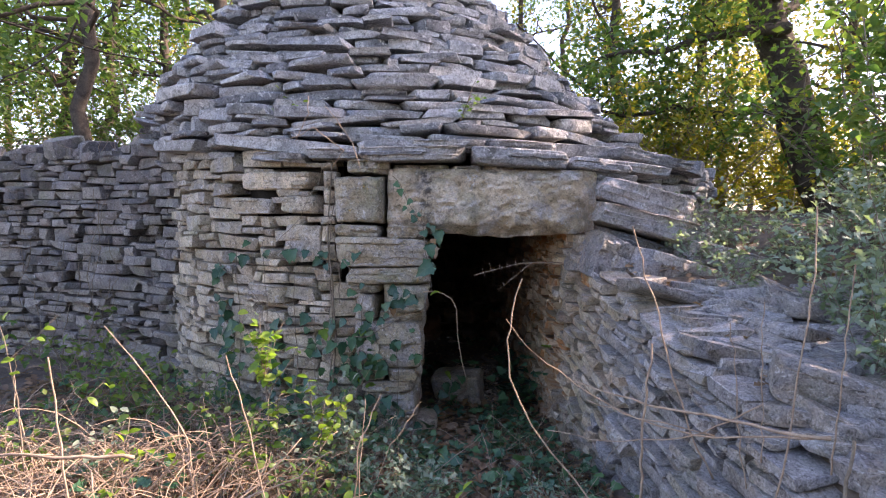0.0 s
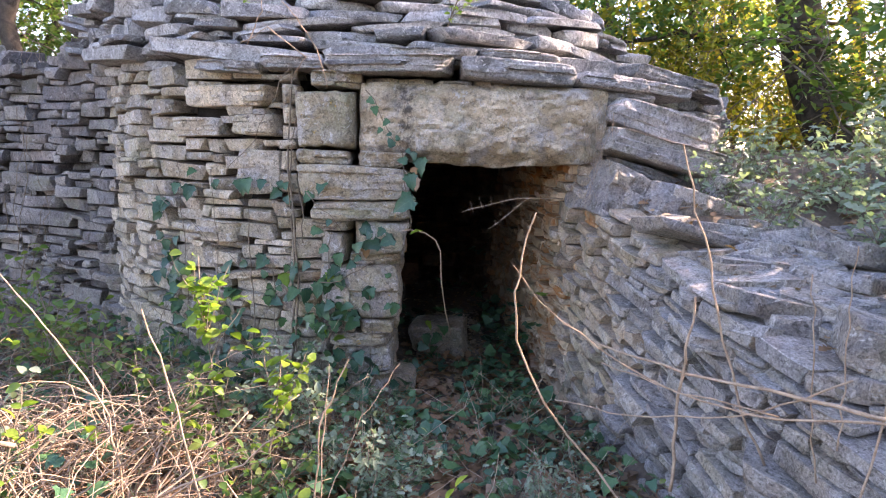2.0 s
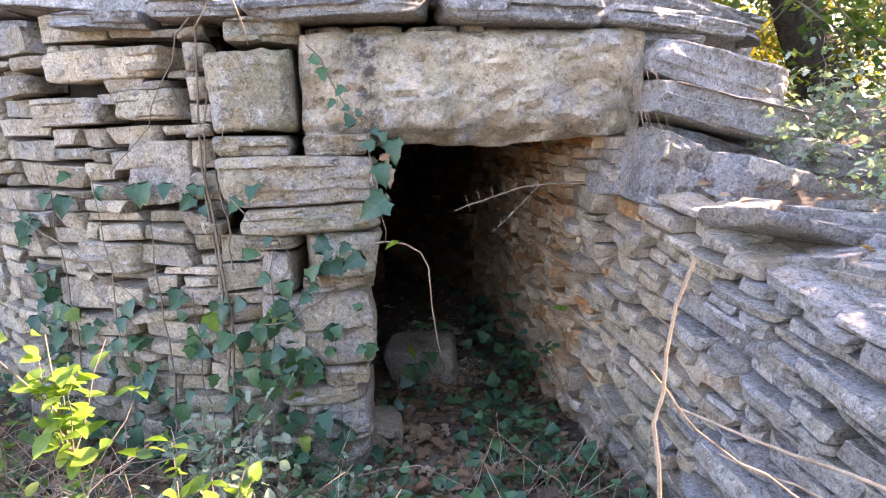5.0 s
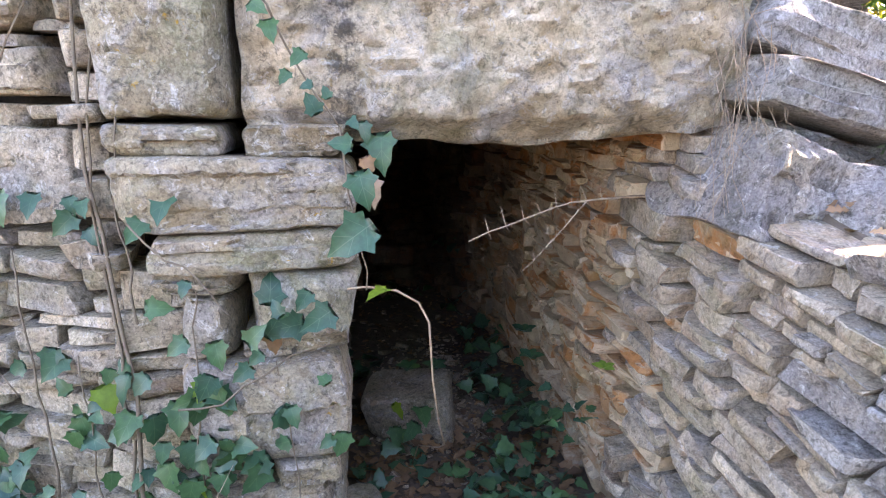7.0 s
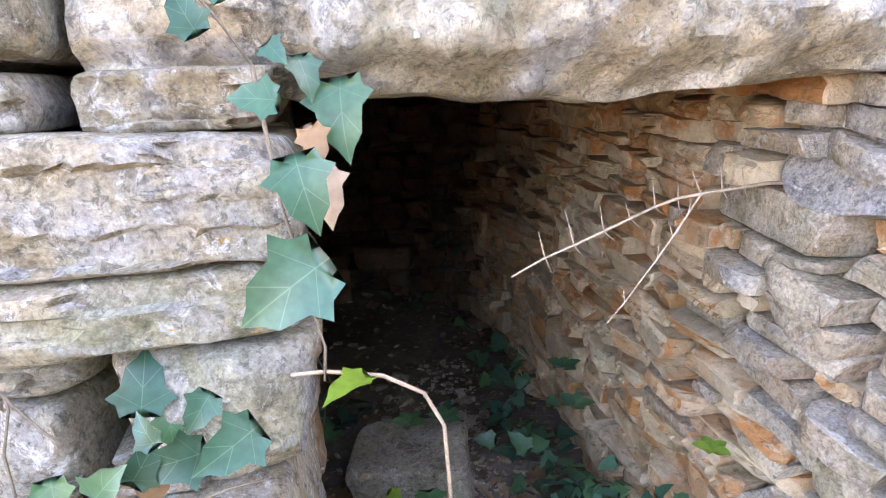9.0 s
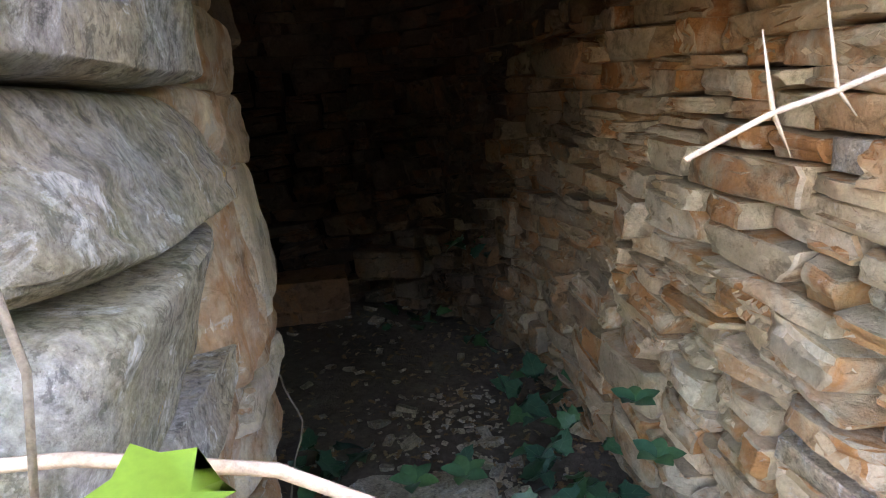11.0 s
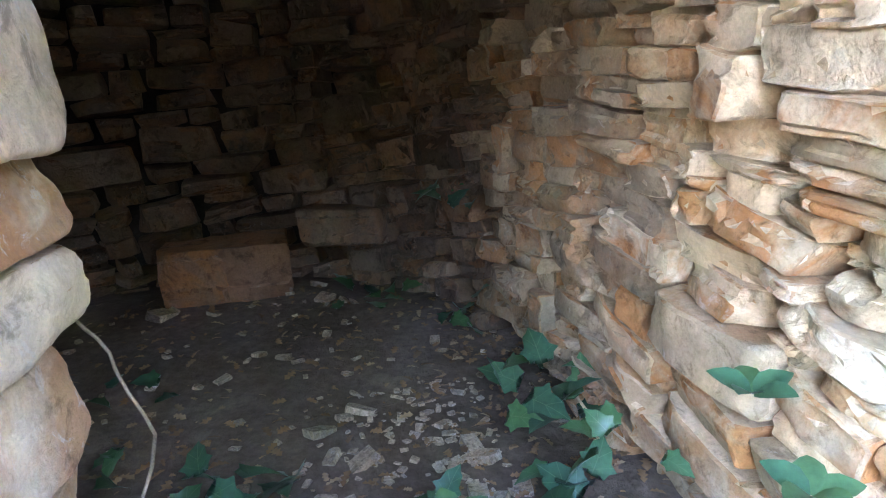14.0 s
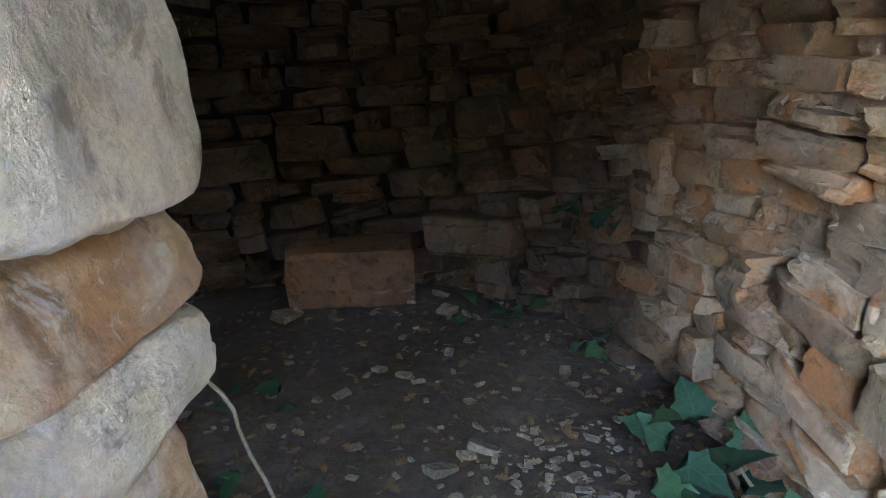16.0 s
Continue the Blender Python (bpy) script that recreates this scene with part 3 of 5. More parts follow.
for u0, u1, z0, z1 in pack(DOME.length, 2.9, 1.36, rng, (0.04, 0.09), (0.12, 0.34)):
    z = (z0 + z1) / 2
    q, d = dome_point((u0 + u1) / 2, z)
    out = (q - DOME_MID) / max(np.linalg.norm(q - DOME_MID), 1e-3)
    shrink = min(1.0, np.linalg.norm(q - DOME_MID) / 1.0)
    q = q + out * (0.11 + rng.normal() * 0.02)
    stones.append((int(rng.integers(len(PLAIN))), stone_matrix((q[0], q[1], z), (-out[1], out[0]), ((u1 - u0) * 1.05 * shrink, 0.24, (z1 - z0) * 1.08), (0, rng.normal() * 2, rng.normal() * 4))))
# Vault stones carry the chamber's shade in their colour too.
lay(vault, stones, COARSE, stone_shaded, "stone")


# stepped cone of slabs
def roof_ring(z):
    zs = [1.85, 2.0, 2.4, 2.8, 3.2, 3.64, 4.0, 4.35]
    return np.array((np.interp(z, zs, [-0.05, -0.22, -0.7, -0.75, -0.8, -0.82, -0.84, -0.85]), 6.85 - 0.1 * (z - 2))), np.interp(z, zs, [2.74, 2.62, 2.28, 1.95, 1.56, 1.2, 0.75, 0.2])


roof_v, roof_f, W = [], [], 72
for i in range(21):
    z = 1.86 + 2.46 * i / 20
    c, r = roof_ring(z)
    for j in range(W):
        a = 2 * math.pi * j / W
        roof_v.append((c[0] + (r - 0.26) * math.sin(a), c[1] - (r - 0.26) * math.cos(a), z))
for i in range(20):
    for j in range(W):
        roof_f.append([i * W + j, i * W + (j + 1) % W, (i + 1) * W + (j + 1) % W, (i + 1) * W + j])
roof_f.append([20 * W + j for j in range(W)])
roof = mesh_object("roof", roof_v, roof_f, core_mat, hut, 40)
rng = np.random.default_rng(31)
stones = []
MEAN_R = 1.9
for u0, u1, z0, z1 in pack(2 * math.pi * MEAN_R, 4.3, 1.9, rng, (0.035, 0.09), (0.14, 0.56)):
    z = (z0 + z1) / 2
    a = (u0 + u1) / 2 / MEAN_R - math.pi
    c, r = roof_ring(z)
    r += rng.normal() * 0.055 - 0.14 - (0.24 * smooth(0.4, 0.75, a) * (1 - smooth(2.05, 2.3, z)) if a < 1.5 else 0)
    size = ((u1 - u0) * max(r + 0.14, 0.25) / MEAN_R * rng.uniform(0.95, 1.08), 0.34, (z1 - z0) * rng.uniform(0.8, 1.05))
    stones.append((int(rng.integers(len(PLAIN))), stone_matrix((c[0] + r * math.sin(a), c[1] - r * math.cos(a), z), (math.cos(a), math.sin(a)), size, (rng.normal() * 4 - 2, rng.normal() * 3.4, rng.normal() * 8))))
lay(roof, [s for s in stones if s[1].translation.y < 6.9], FINE, stone_grey, "slab", (-0.2, 4.2, 2.3), 300)
lay(roof, [s for s in stones if s[1].translation.y >= 6.9], COARSE, stone_grey, "back_slab")

# ---- field wall and stone bank ----
field_wall = tagged(new("field_wall"), "tall dry-stone terrace wall of grey limestone beside the hut", "stone wall")
fw = shell("wall_core", FENCE, -0.1, 1.98, 0.18, -1, core_mat, field_wall)
lay(fw, wall_stones(FENCE, jag(5, 0.12, 2.05), 0.0, 41, FINE, -1, (0.035, 0.1), (0.09, 0.4), 0.26, 0.04), FINE, stone_wall_shade, "stone", (-2.6, 5.4, 1.2), 300)

stone_bank = tagged(new("stone_bank"), "collapsed dry-stone retaining bank beside the doorway", "stone bank")


def bank_top_at(u):
    c, d = BANK_EDGE.at(u)
    return bank_height(c[1]) + 0.03


def bank_lean(z, u):
    return 0.12 * z


sb = shell("bank_core", BANK_EDGE, -0.1, lambda u: bank_top_at(u) - 0.1, 0.4, -1, core_mat, stone_bank, bank_lean)
by_door = [s for k, s in enumerate(outside) if s[1].translation.y > 3.4 + 0.5 * ((k * 43) % 10) / 10]
lay(sb, by_door, FINE, stone_buff, "stone", (0.9, 4.0, 0.7), 150)
lay(sb, [s for s in outside if s not in by_door], FINE, stone_bank_mat, "stone", (1.0, 3.1, 0.6), 150)


# ---- set stones round the doorway ----
def set_stone(name, parent, x0, x1, z0, z1, y, depth, material, bank, shape, tip=0.0, turn=0.0, label=""):
    """A single stone with its front at y, filling x0 to x1 and z0 to z1."""
    m = Matrix.Translation(((x0 + x1) / 2, y + depth / 2, (z0 + z1) / 2)) @ pose(0, 0, 0, 0, tip, turn) @ Matrix.Diagonal((x1 - x0, depth, z1 - z0, 1))
    ob = new(name, shape_mesh(bank, shape, material, name))
    ob.parent = parent
    ob.matrix_world = m
    return tagged(ob, label)


def lintel_shape():
    """The long door beam: squared top, a belly that hangs lower towards one end, a rough split face."""
    v, f = box_grid(84, 14, 28)
    p = v * (1.38, 0.46, 0.41)
    for i, q in enumerate(p):
        x, y, z = q
        low = 0.5 - z / 0.41
        sag = 0.035 * math.sin((x + 0.55) * 2.6) + 0.02 * noise.noise(Vector((x * 7, 1, 0)))
        z -= low * max(sag, -0.03)
        if abs(x) > 0.6:
            z *= 1 - 0.5 * (abs(x) - 0.6)
        front = max(0.0, -y / 0.23)
        w = Vector((x * 3.2, y * 3, z * 5))
        y += front * (0.035 * noise.noise(w) + (0.02 + 0.03 * max(0.0, -z / 0.2)) * noise.noise(w * 2.7) + 0.02 * noise.noise(w * 7) + 0.012 * noise.noise(w * 16) + 0.05 * max(0.0, -z / 0.2 - 0.35))
        edge = max(abs(z) / 0.205, abs(x) / 0.69)
        y += front * 0.05 * max(0.0, edge - 0.82) / 0.18
        z += 0.012 * noise.noise(w * 2 + Vector((9, 0, 0)))
        x += 0.02 * noise.noise(w * 1.5 + Vector((0, 5, 0)))
        p[i] = (x, y, z)
    return p, f


p, f = lintel_shape()
beam_mat = stone_material("beam_limestone", BUFF[1:2] + BUFF[3:4], 0.55, 0.5, 0.25, 0.45, 0.5, 1.3, 0.36, 0.6)
bt = beam_mat.node_tree
place = bt.nodes.new("ShaderNodeNewGeometry").outputs["Position"]
sx = bt.nodes.new("ShaderNodeSeparateXYZ")
link(bt, place, sx.inputs[0])
streak = calc(bt, "ABSOLUTE", calc(bt, "ADD", calc(bt, "ADD", sx.outputs[0], -0.01), calc(bt, "MULTIPLY", noise_node(bt, 9.0, 8, 0.7, place), 0.2)))
streak = calc(bt, "MULTIPLY", ramp(bt, streak, [(0.02, 0.8), (0.055, 0.0)]), ramp(bt, noise_node(bt, 22.0, 9, 0.75, place), [(0.45, 0.0), (0.56, 1.0)]))
pb = bt.nodes["Principled BSDF"]
link(bt, blend(bt, streak, pb.inputs["Base Color"].links[0].from_socket, (0.045, 0.042, 0.038)), pb.inputs["Base Color"])
lintel = mesh_object("lintel", p + (0.345, 4.37, 1.6), f, beam_mat, hut, 42)
tagged(lintel, "long rough-hewn limestone lintel with pale and dark lichen")
COLUMN = [  # x0, x1, z0, z1, front
    (-0.70, -0.36, 1.425, 1.76, 4.11), (-0.62, -0.33, 1.765, 1.865, 4.12), (-0.70, -0.385, 1.345, 1.425, 4.13), (-0.36, -0.09, 1.335, 1.42, 4.12),
    (-0.70, -0.06, 1.15, 1.345, 4.10), (-0.63, -0.06, 1.035, 1.15, 4.10), (-0.39, -0.06, 0.85, 1.035, 4.10), (-0.61, -0.37, 0.975, 1.035, 4.13),
    (-0.59, -0.39, 0.785, 0.975, 4.14), (-0.40, -0.1, 0.78, 0.85, 4.16), (-0.57, -0.10, 0.46, 0.785, 4.11), (-0.56, -0.35, 0.37, 0.46, 4.14),
    (-0.35, -0.15, 0.38, 0.46, 4.13), (-0.52, -0.16, 0.30, 0.375, 4.13), (-0.5, -0.14, 0.15, 0.3, 4.13), (-0.56, -0.14, -0.03, 0.15, 4.12)]
for i, (x0, x1, z0, z1, y) in enumerate(COLUMN):
    set_stone("door_stone", wall, x0, x1, z0, z1 + 0.006, y, 0.5, stone_door, ROCKS if i in (6, 8) else BLOCKS, i % 6 if i in (6, 8) else i % 8, (i * 37 % 5 - 2) * 0.5, (i * 53 % 7 - 3) * 0.7)
rng = np.random.default_rng(61)
z = 0.02
while z < 1.8:
    tall = rng.uniform(0.05, 0.13)
    x0 = -0.76 + rng.uniform(-0.02, 0.02)
    set_stone("stone", wall, x0 - (0.06 if z > 1 else 0), x0 + (0.24 if z < 1 else 0.05), z, z + tall, 4.17 + rng.uniform(0, 0.06), 0.4, stone_face, FINE, int(rng.integers(22)), rng.normal() * 3, 8)
    z += tall
for i, (x0, x1, z0, z1) in enumerate(SET_STONES):
    xm = (x0 + x1) / 2
    y = HUT.y - math.sqrt(R_OUT ** 2 - (xm - HUT.x) ** 2)
    set_stone("stone", wall, x0, x1, z0, z1, y - 0.03, 0.3, stone_face, BLOCKS, (i + 3) % 8, 0, -math.degrees(math.asin((HUT.x - xm) / R_OUT)))
# the inner stretch of the doorway's side, in larger blocks
JAMB = [0.0, 0.16, 0.3, 0.45, 0.61, 0.7, 0.79, 1.05, 1.17, 1.3, 1.42]
for i, (z0, z1) in enumerate(zip(JAMB, JAMB[1:])):
    for y0, y1 in ((4.57, 4.86), (4.84, 5.2)):
        s = rng.uniform(-0.02, 0.02) + (0.045 if z0 == 0.79 else 0)
        set_stone("jamb_stone", low_wall, -0.5, -0.14 + s, z0 - 0.01, z1 + 0.01, y0, y1 - y0, jamb_mat, WORN, int(rng.integers(8)), rng.normal() * 1.5, rng.normal() * 2)
# slabs that roof the passage behind the lintel
for y0, y1, z in ((4.5, 4.82, 1.41), (4.78, 5.2, 1.4)):
    set_stone("passage_slab", vault, -0.5, 1.15, z, z + 0.16, y0, y1 - y0, stone_inner, BLOCKS, 5)
# front face over the lintel, and its core
set_stone("wall_fill", wall, -0.75, 1.3, 1.75, 1.93, 4.5, 0.5, core_mat, BLOCKS, 2)
set_stone("wall_fill", wall, 0.98, 1.5, -0.05, 1.8, 4.55, 0.4, core_mat, BLOCKS, 3)
rng = np.random.default_rng(62)
x = -0.32
while x < 1.15:
    w = rng.uniform(0.1, 0.24)
    set_stone("stone", wall, x, x + w, 1.785, 1.835, 4.2 + 0.05 * x * x + rng.uniform(0, 0.02), 0.35, stone_face, FINE, int(rng.integers(22)), rng.normal() * 2)
    x += w
EAVES = [(-1.25, -0.86, 1.85, 1.92, 4.24, 2, -17), (-0.88, -0.49, 1.865, 1.94, 4.12, 2, -10), (-0.52, 0.18, 1.845, 1.945, 4.03, -1, -4), (0.19, 0.84, 1.815, 1.935, 4.05, 3, 5),
         (0.82, 1.25, 1.79, 1.885, 4.12, 5, 12), (1.18, 1.55, 1.78, 1.86, 4.3, 6, 22), (1.15, 1.8, 1.87, 1.95, 4.5, 9, 24), (1.45, 2.0, 1.85, 1.92, 4.8, 11, 32), (-0.2, 0.3, 1.94, 2.0, 4.13, 0, 0), (0.3, 0.75, 1.935, 2.0, 4.16, 2, 4)]
for i, (x0, x1, z0, z1, y, tip, turn) in enumerate(EAVES):
    set_stone("eave_slab", roof, x0, x1, z0, z1, y, 0.5, stone_grey, BLOCKS, (i * 3 + 1) % 8, tip, turn)
# leaning slabs where the hut meets the bank
LEANING = [(1.0, 1.74, 1.52, 1.71, 4.14, 0.5, 15), (0.96, 1.8, 1.36, 1.535, 4.06, 0.55, 13), (1.02, 1.6, 1.26, 1.37, 4.14, 0.5, 17), (0.93, 1.22, 1.07, 1.39, 3.98, 0.5, 20),
           (1.17, 1.75, 0.97, 1.25, 3.9, 0.5, 16), (0.95, 1.3, 1.7, 1.79, 4.18, 0.45, 4), (1.55, 2.2, 1.15, 1.3, 4.05, 0.45, 12)]
for i, (x0, x1, z0, z1, y, depth, tip) in enumerate(LEANING):
    set_stone("leaning_slab", sb, x0, x1, z0, z1, y, depth, stone_bank_mat, WORN, (i * 5 + 2) % 8, tip, 6 + i)
# loose slabs over the bank
rng = np.random.default_rng(63)
loose = []
for _ in range(360):
    y = rng.uniform(1.0, 3.75)
    x = edge_x(y) + abs(rng.normal()) * 0.75 + 0.1 + 0.25 * smooth(2.8, 3.4, y)
    s = rng.uniform(0.07, 0.2) * rng.choice([1, 1, 1.5, 2.0])
    z = ground_height(x, y)
    loose.append((int(rng.integers(22)), stone_matrix((x, y, z + 0.02), (1, rng.normal() * 0.6), (s * 1.3, s, rng.uniform(0.03, 0.08) * (1 + s)), (rng.normal() * 9, rng.normal() * 9 + 5, rng.uniform(-60, 60)))))
lay(sb, loose, FINE, stone_bank_mat, "rubble", (1.4, 2.8, 0.7), 240)
for x0, y0, sx, sy, sz, tip, turn, b in ((1.28, 3.0, 0.46, 0.34, 0.08, 6, -8, 1), (1.62, 2.55, 0.42, 0.3, 0.18, 14, -22, 4), (1.8, 2.02, 0.5, 0.4, 0.12, 8, -30, 6), (1.62, 3.3, 0.3, 0.24, 0.07, 10, 12, 7)):
    z = ground_height(x0, y0)
    set_stone("loose_slab", sb, x0 - sx / 2, x0 + sx / 2, z - 0.02, z - 0.02 + sz, y0 - sy / 2, sy, stone_bank_mat, BLOCKS, b, tip, turn)
# coping and loose stones on the field wall
cope = []
for _ in range(70):
    u = rng.uniform(0, FENCE.length)
    c, d = FENCE.at(u)
    s = rng.uniform(0.12, 0.34)
    cope.append((int(rng.integers(22)), stone_matrix((c[0] + rng.uniform(0, 0.1), c[1] + rng.uniform(0.05, 0.5), 2.05 + rng.uniform(0, 0.08)), d, (s, s * 0.8, s * rng.uniform(0.3, 0.7)), (rng.normal() * 8, rng.normal() * 8, rng.uniform(-90, 90)))))
lay(fw, cope, PLAIN, stone_wall_shade, "coping_stone", (-2.5, 5.5, 2), 70)

# ---- stones on the chamber's floor ----


def lone_stone(name, x, y, size, material, bank, shape, turn=0.0, label="", sink=0.02, tip=0.0):
    ob = new(name, shape_mesh(bank, shape, material, name))
    z = ground_height(x, y) - sink + size[2] / 2
    ob.matrix_world = Matrix.Translation((x, y, z)) @ pose(0, 0, 0, 0, tip, turn) @ Matrix.Diagonal((*size, 1))
    return tagged(ob, label, "stone")


lone_stone("fallen_block", -0.31, 7.12, (0.52, 0.28, 0.27), block_mat, BLOCKS, 1, 4, "ochre-stained limestone block against the chamber's back wall")
set_stone("wall_block", low_wall, 0.0, 0.36, 0.27, 0.43, 6.99, 0.3, stone_shaded, BLOCKS, 4, 0, -14)
lone_stone("threshold_stone", 0.15, 5.2, (0.44, 0.34, 0.27), stone_buff, ROCKS, 1, -16, "pale limestone block lying just inside the doorway")
lone_stone("threshold_stone", -0.14, 4.5, (0.28, 0.28, 0.15), stone_buff, ROCKS, 2, 20, "small pale block at the foot of the doorway")
rng = np.random.default_rng(71)
pebbles = []
for k in range(680):
    x, y = (rng.uniform(-1.2, 0.7), rng.uniform(4.6, 7.2)) if k < 230 else (0.5 - abs(rng.normal()) * 0.25, rng.uniform(4.75, 6.2))
    s = (0.012 + 0.026 * rng.random() ** 2 + (0.05 if rng.random() < 0.05 else 0)) * (1 if k < 230 else 0.6)
    pebbles.append((int(rng.integers(22)), stone_matrix((x, y, ground_height(x, y) + s * 0.1), (1, rng.normal()), (s * rng.uniform(1.1, 1.9), s, s * 0.45), (rng.normal() * 16, rng.normal() * 16, rng.uniform(0, 360)))))
rubble = tagged(new("floor_rubble"), "scattered limestone chips on the chamber's earth floor", "rubble")
lay(rubble, pebbles, PLAIN, stone_buff, "chip", (0.2, 5.8, 0), 120)


# ---- plants ----
def leaf_shape(kind):
    """Outline points to one side of the midrib, from base to tip, as (along, aside)."""
    if kind == "ivy":
        half = [(0.0, 0.0), (-0.16, 0.3), (0.02, 0.36), (0.12, 0.52), (0.28, 0.33), (0.45, 0.3), (0.62, 0.27), (0.78, 0.12), (1.0, 0.0)]
    elif kind == "oak":
        half = [(0.0, 0.0), (0.2, 0.2), (0.31, 0.09), (0.47, 0.29), (0.58, 0.13), (0.78, 0.25), (1.0, 0.0)]
    elif kind == "oval":
        half = [(0.0, 0.0), (0.15, 0.2), (0.4, 0.31), (0.65, 0.27), (0.88, 0.12), (1.0, 0.0)]
    else:
        half = []
    if kind == "plain":
        return np.array([(0, 0, 0), (0.45, 0.28, 0.08), (1, 0, -0.06), (0.45, -0.28, 0.08)]), [[0, 2, 1], [0, 3, 2]]
    verts, faces = [], []
    for a, s in half:
        verts.append((a, 0, -0.25 * (a - 0.4) ** 2))
    n = len(half)
    for sign in (1, -1):
        base = len(verts)
        for a, s in half[1:-1]:
            verts.append((a, sign * s, -0.25 * (a - 0.4) ** 2 + 0.28 * s))
        idx = [0] + [base + i for i in range(n - 2)] + [n - 1]
        for i in range(n - 1):
            q = [i, i + 1, idx[i + 1], idx[i]] if sign < 0 else [i, idx[i], idx[i + 1], i + 1]
            q = list(dict.fromkeys(q))
            if len(q) > 2:
                faces.append(q)
    return np.array(verts, float), faces


LEAVES = {k: leaf_shape(k) for k in ("ivy", "oak", "oval", "plain")}


def rotations(rng, n, up=0.0, way=None):
    """Random leaf frames. up: how far the blades lie flat; way: a normal that they turn to."""
    nrm = rng.normal(size=(n, 3))
    nrm[:, 2] = np.abs(nrm[:, 2])
    nrm /= np.linalg.norm(nrm, axis=1)[:, None]
    nrm += np.array((0, 0, up)) if way is None else np.asarray(way) * up
    nrm /= np.linalg.norm(nrm, axis=1)[:, None]
    t = rng.normal(size=(n, 3))
    t -= (t * nrm).sum(1)[:, None] * nrm
    t /= np.linalg.norm(t, axis=1)[:, None]
    return np.stack([t, np.cross(nrm, t), nrm], axis=2)


def leaf_cloud(name, kind, places, sizes, rot, material, parent):
    v, f = LEAVES[kind]
    n = len(places)
    pts = np.einsum("nij,vj->nvi", rot, v) * np.asarray(sizes)[:, None, None] + np.asarray(places)[:, None, :]
    faces = [[b * len(v) + i for i in q] for b in range(n) for q in f]
    ob = mesh_object(name, pts.reshape(-1, 3), faces, material, parent)
    return tagged(ob, kind="stuff")


leaf_meshes = {}


def single_leaf(kind, place, size, rot, material, parent):
    key = (kind, material.name)
    if key not in leaf_meshes:
        v, f = LEAVES[kind]
        me = bpy.data.meshes.new("leaf")
        me.from_pydata(v.tolist(), [], f)
        me.materials.append(material)
        me.polygons.foreach_set("use_smooth", [True] * len(me.polygons))
        leaf_meshes[key] = me
    ob = new("leaf", leaf_meshes[key])
    ob.parent = parent
    m = Matrix([[*(rot[r] * size), place[r]] for r in range(3)] + [[0, 0, 0, 1]])
    ob.matrix_world = m
    return ob


def tube(points, r0, r1, sides=5):
    p = np.array(points, float)
    n = len(p)
    d = np.gradient(p, axis=0)
    d /= np.maximum(np.linalg.norm(d, axis=1), 1e-6)[:, None]
    ref = np.array((0.3, 0.9, 0.3)) if abs(d[0][2]) > 0.7 else np.array((0, 0, 1.0))
    verts = []
    for i in range(n):
        a = np.cross(d[i], ref)
        a /= max(np.linalg.norm(a), 1e-6)
        b = np.cross(d[i], a)
        r = r0 + (r1 - r0) * i / (n - 1)
        for k in range(sides):
            w = 2 * math.pi * k / sides
            verts.append(p[i] + r * (math.cos(w) * a + math.sin(w) * b))
    faces = [[i * sides + k, i * sides + (k + 1) % sides, (i + 1) * sides + (k + 1) % sides, (i + 1) * sides + k] for i in range(n - 1) for k in range(sides)]
    faces.append([(n - 1) * sides + k for k in range(sides)])
    return verts, faces


def tubes_object(name, tubes, material, parent=None):
    verts, faces = [], []
    for v, f in tubes:
        b = len(verts)
        verts += list(v)
        faces += [[b + i for i in q] for q in f]
    return mesh_object(name, verts, faces, material, parent)


def bent(rng, a, b, n=8, wobble=0.1):
    """A wandering line from a to b."""
    a, b = np.array(a, float), np.array(b, float)
    t = np.linspace(0, 1, n)[:, None]
    k = np.linalg.norm(b - a)
    w = np.cumsum(rng.normal(size=(n, 3)), axis=0) * wobble * k / n
    w -= t * w[-1]
    w[0] = 0
    return a + (b - a) * t + w


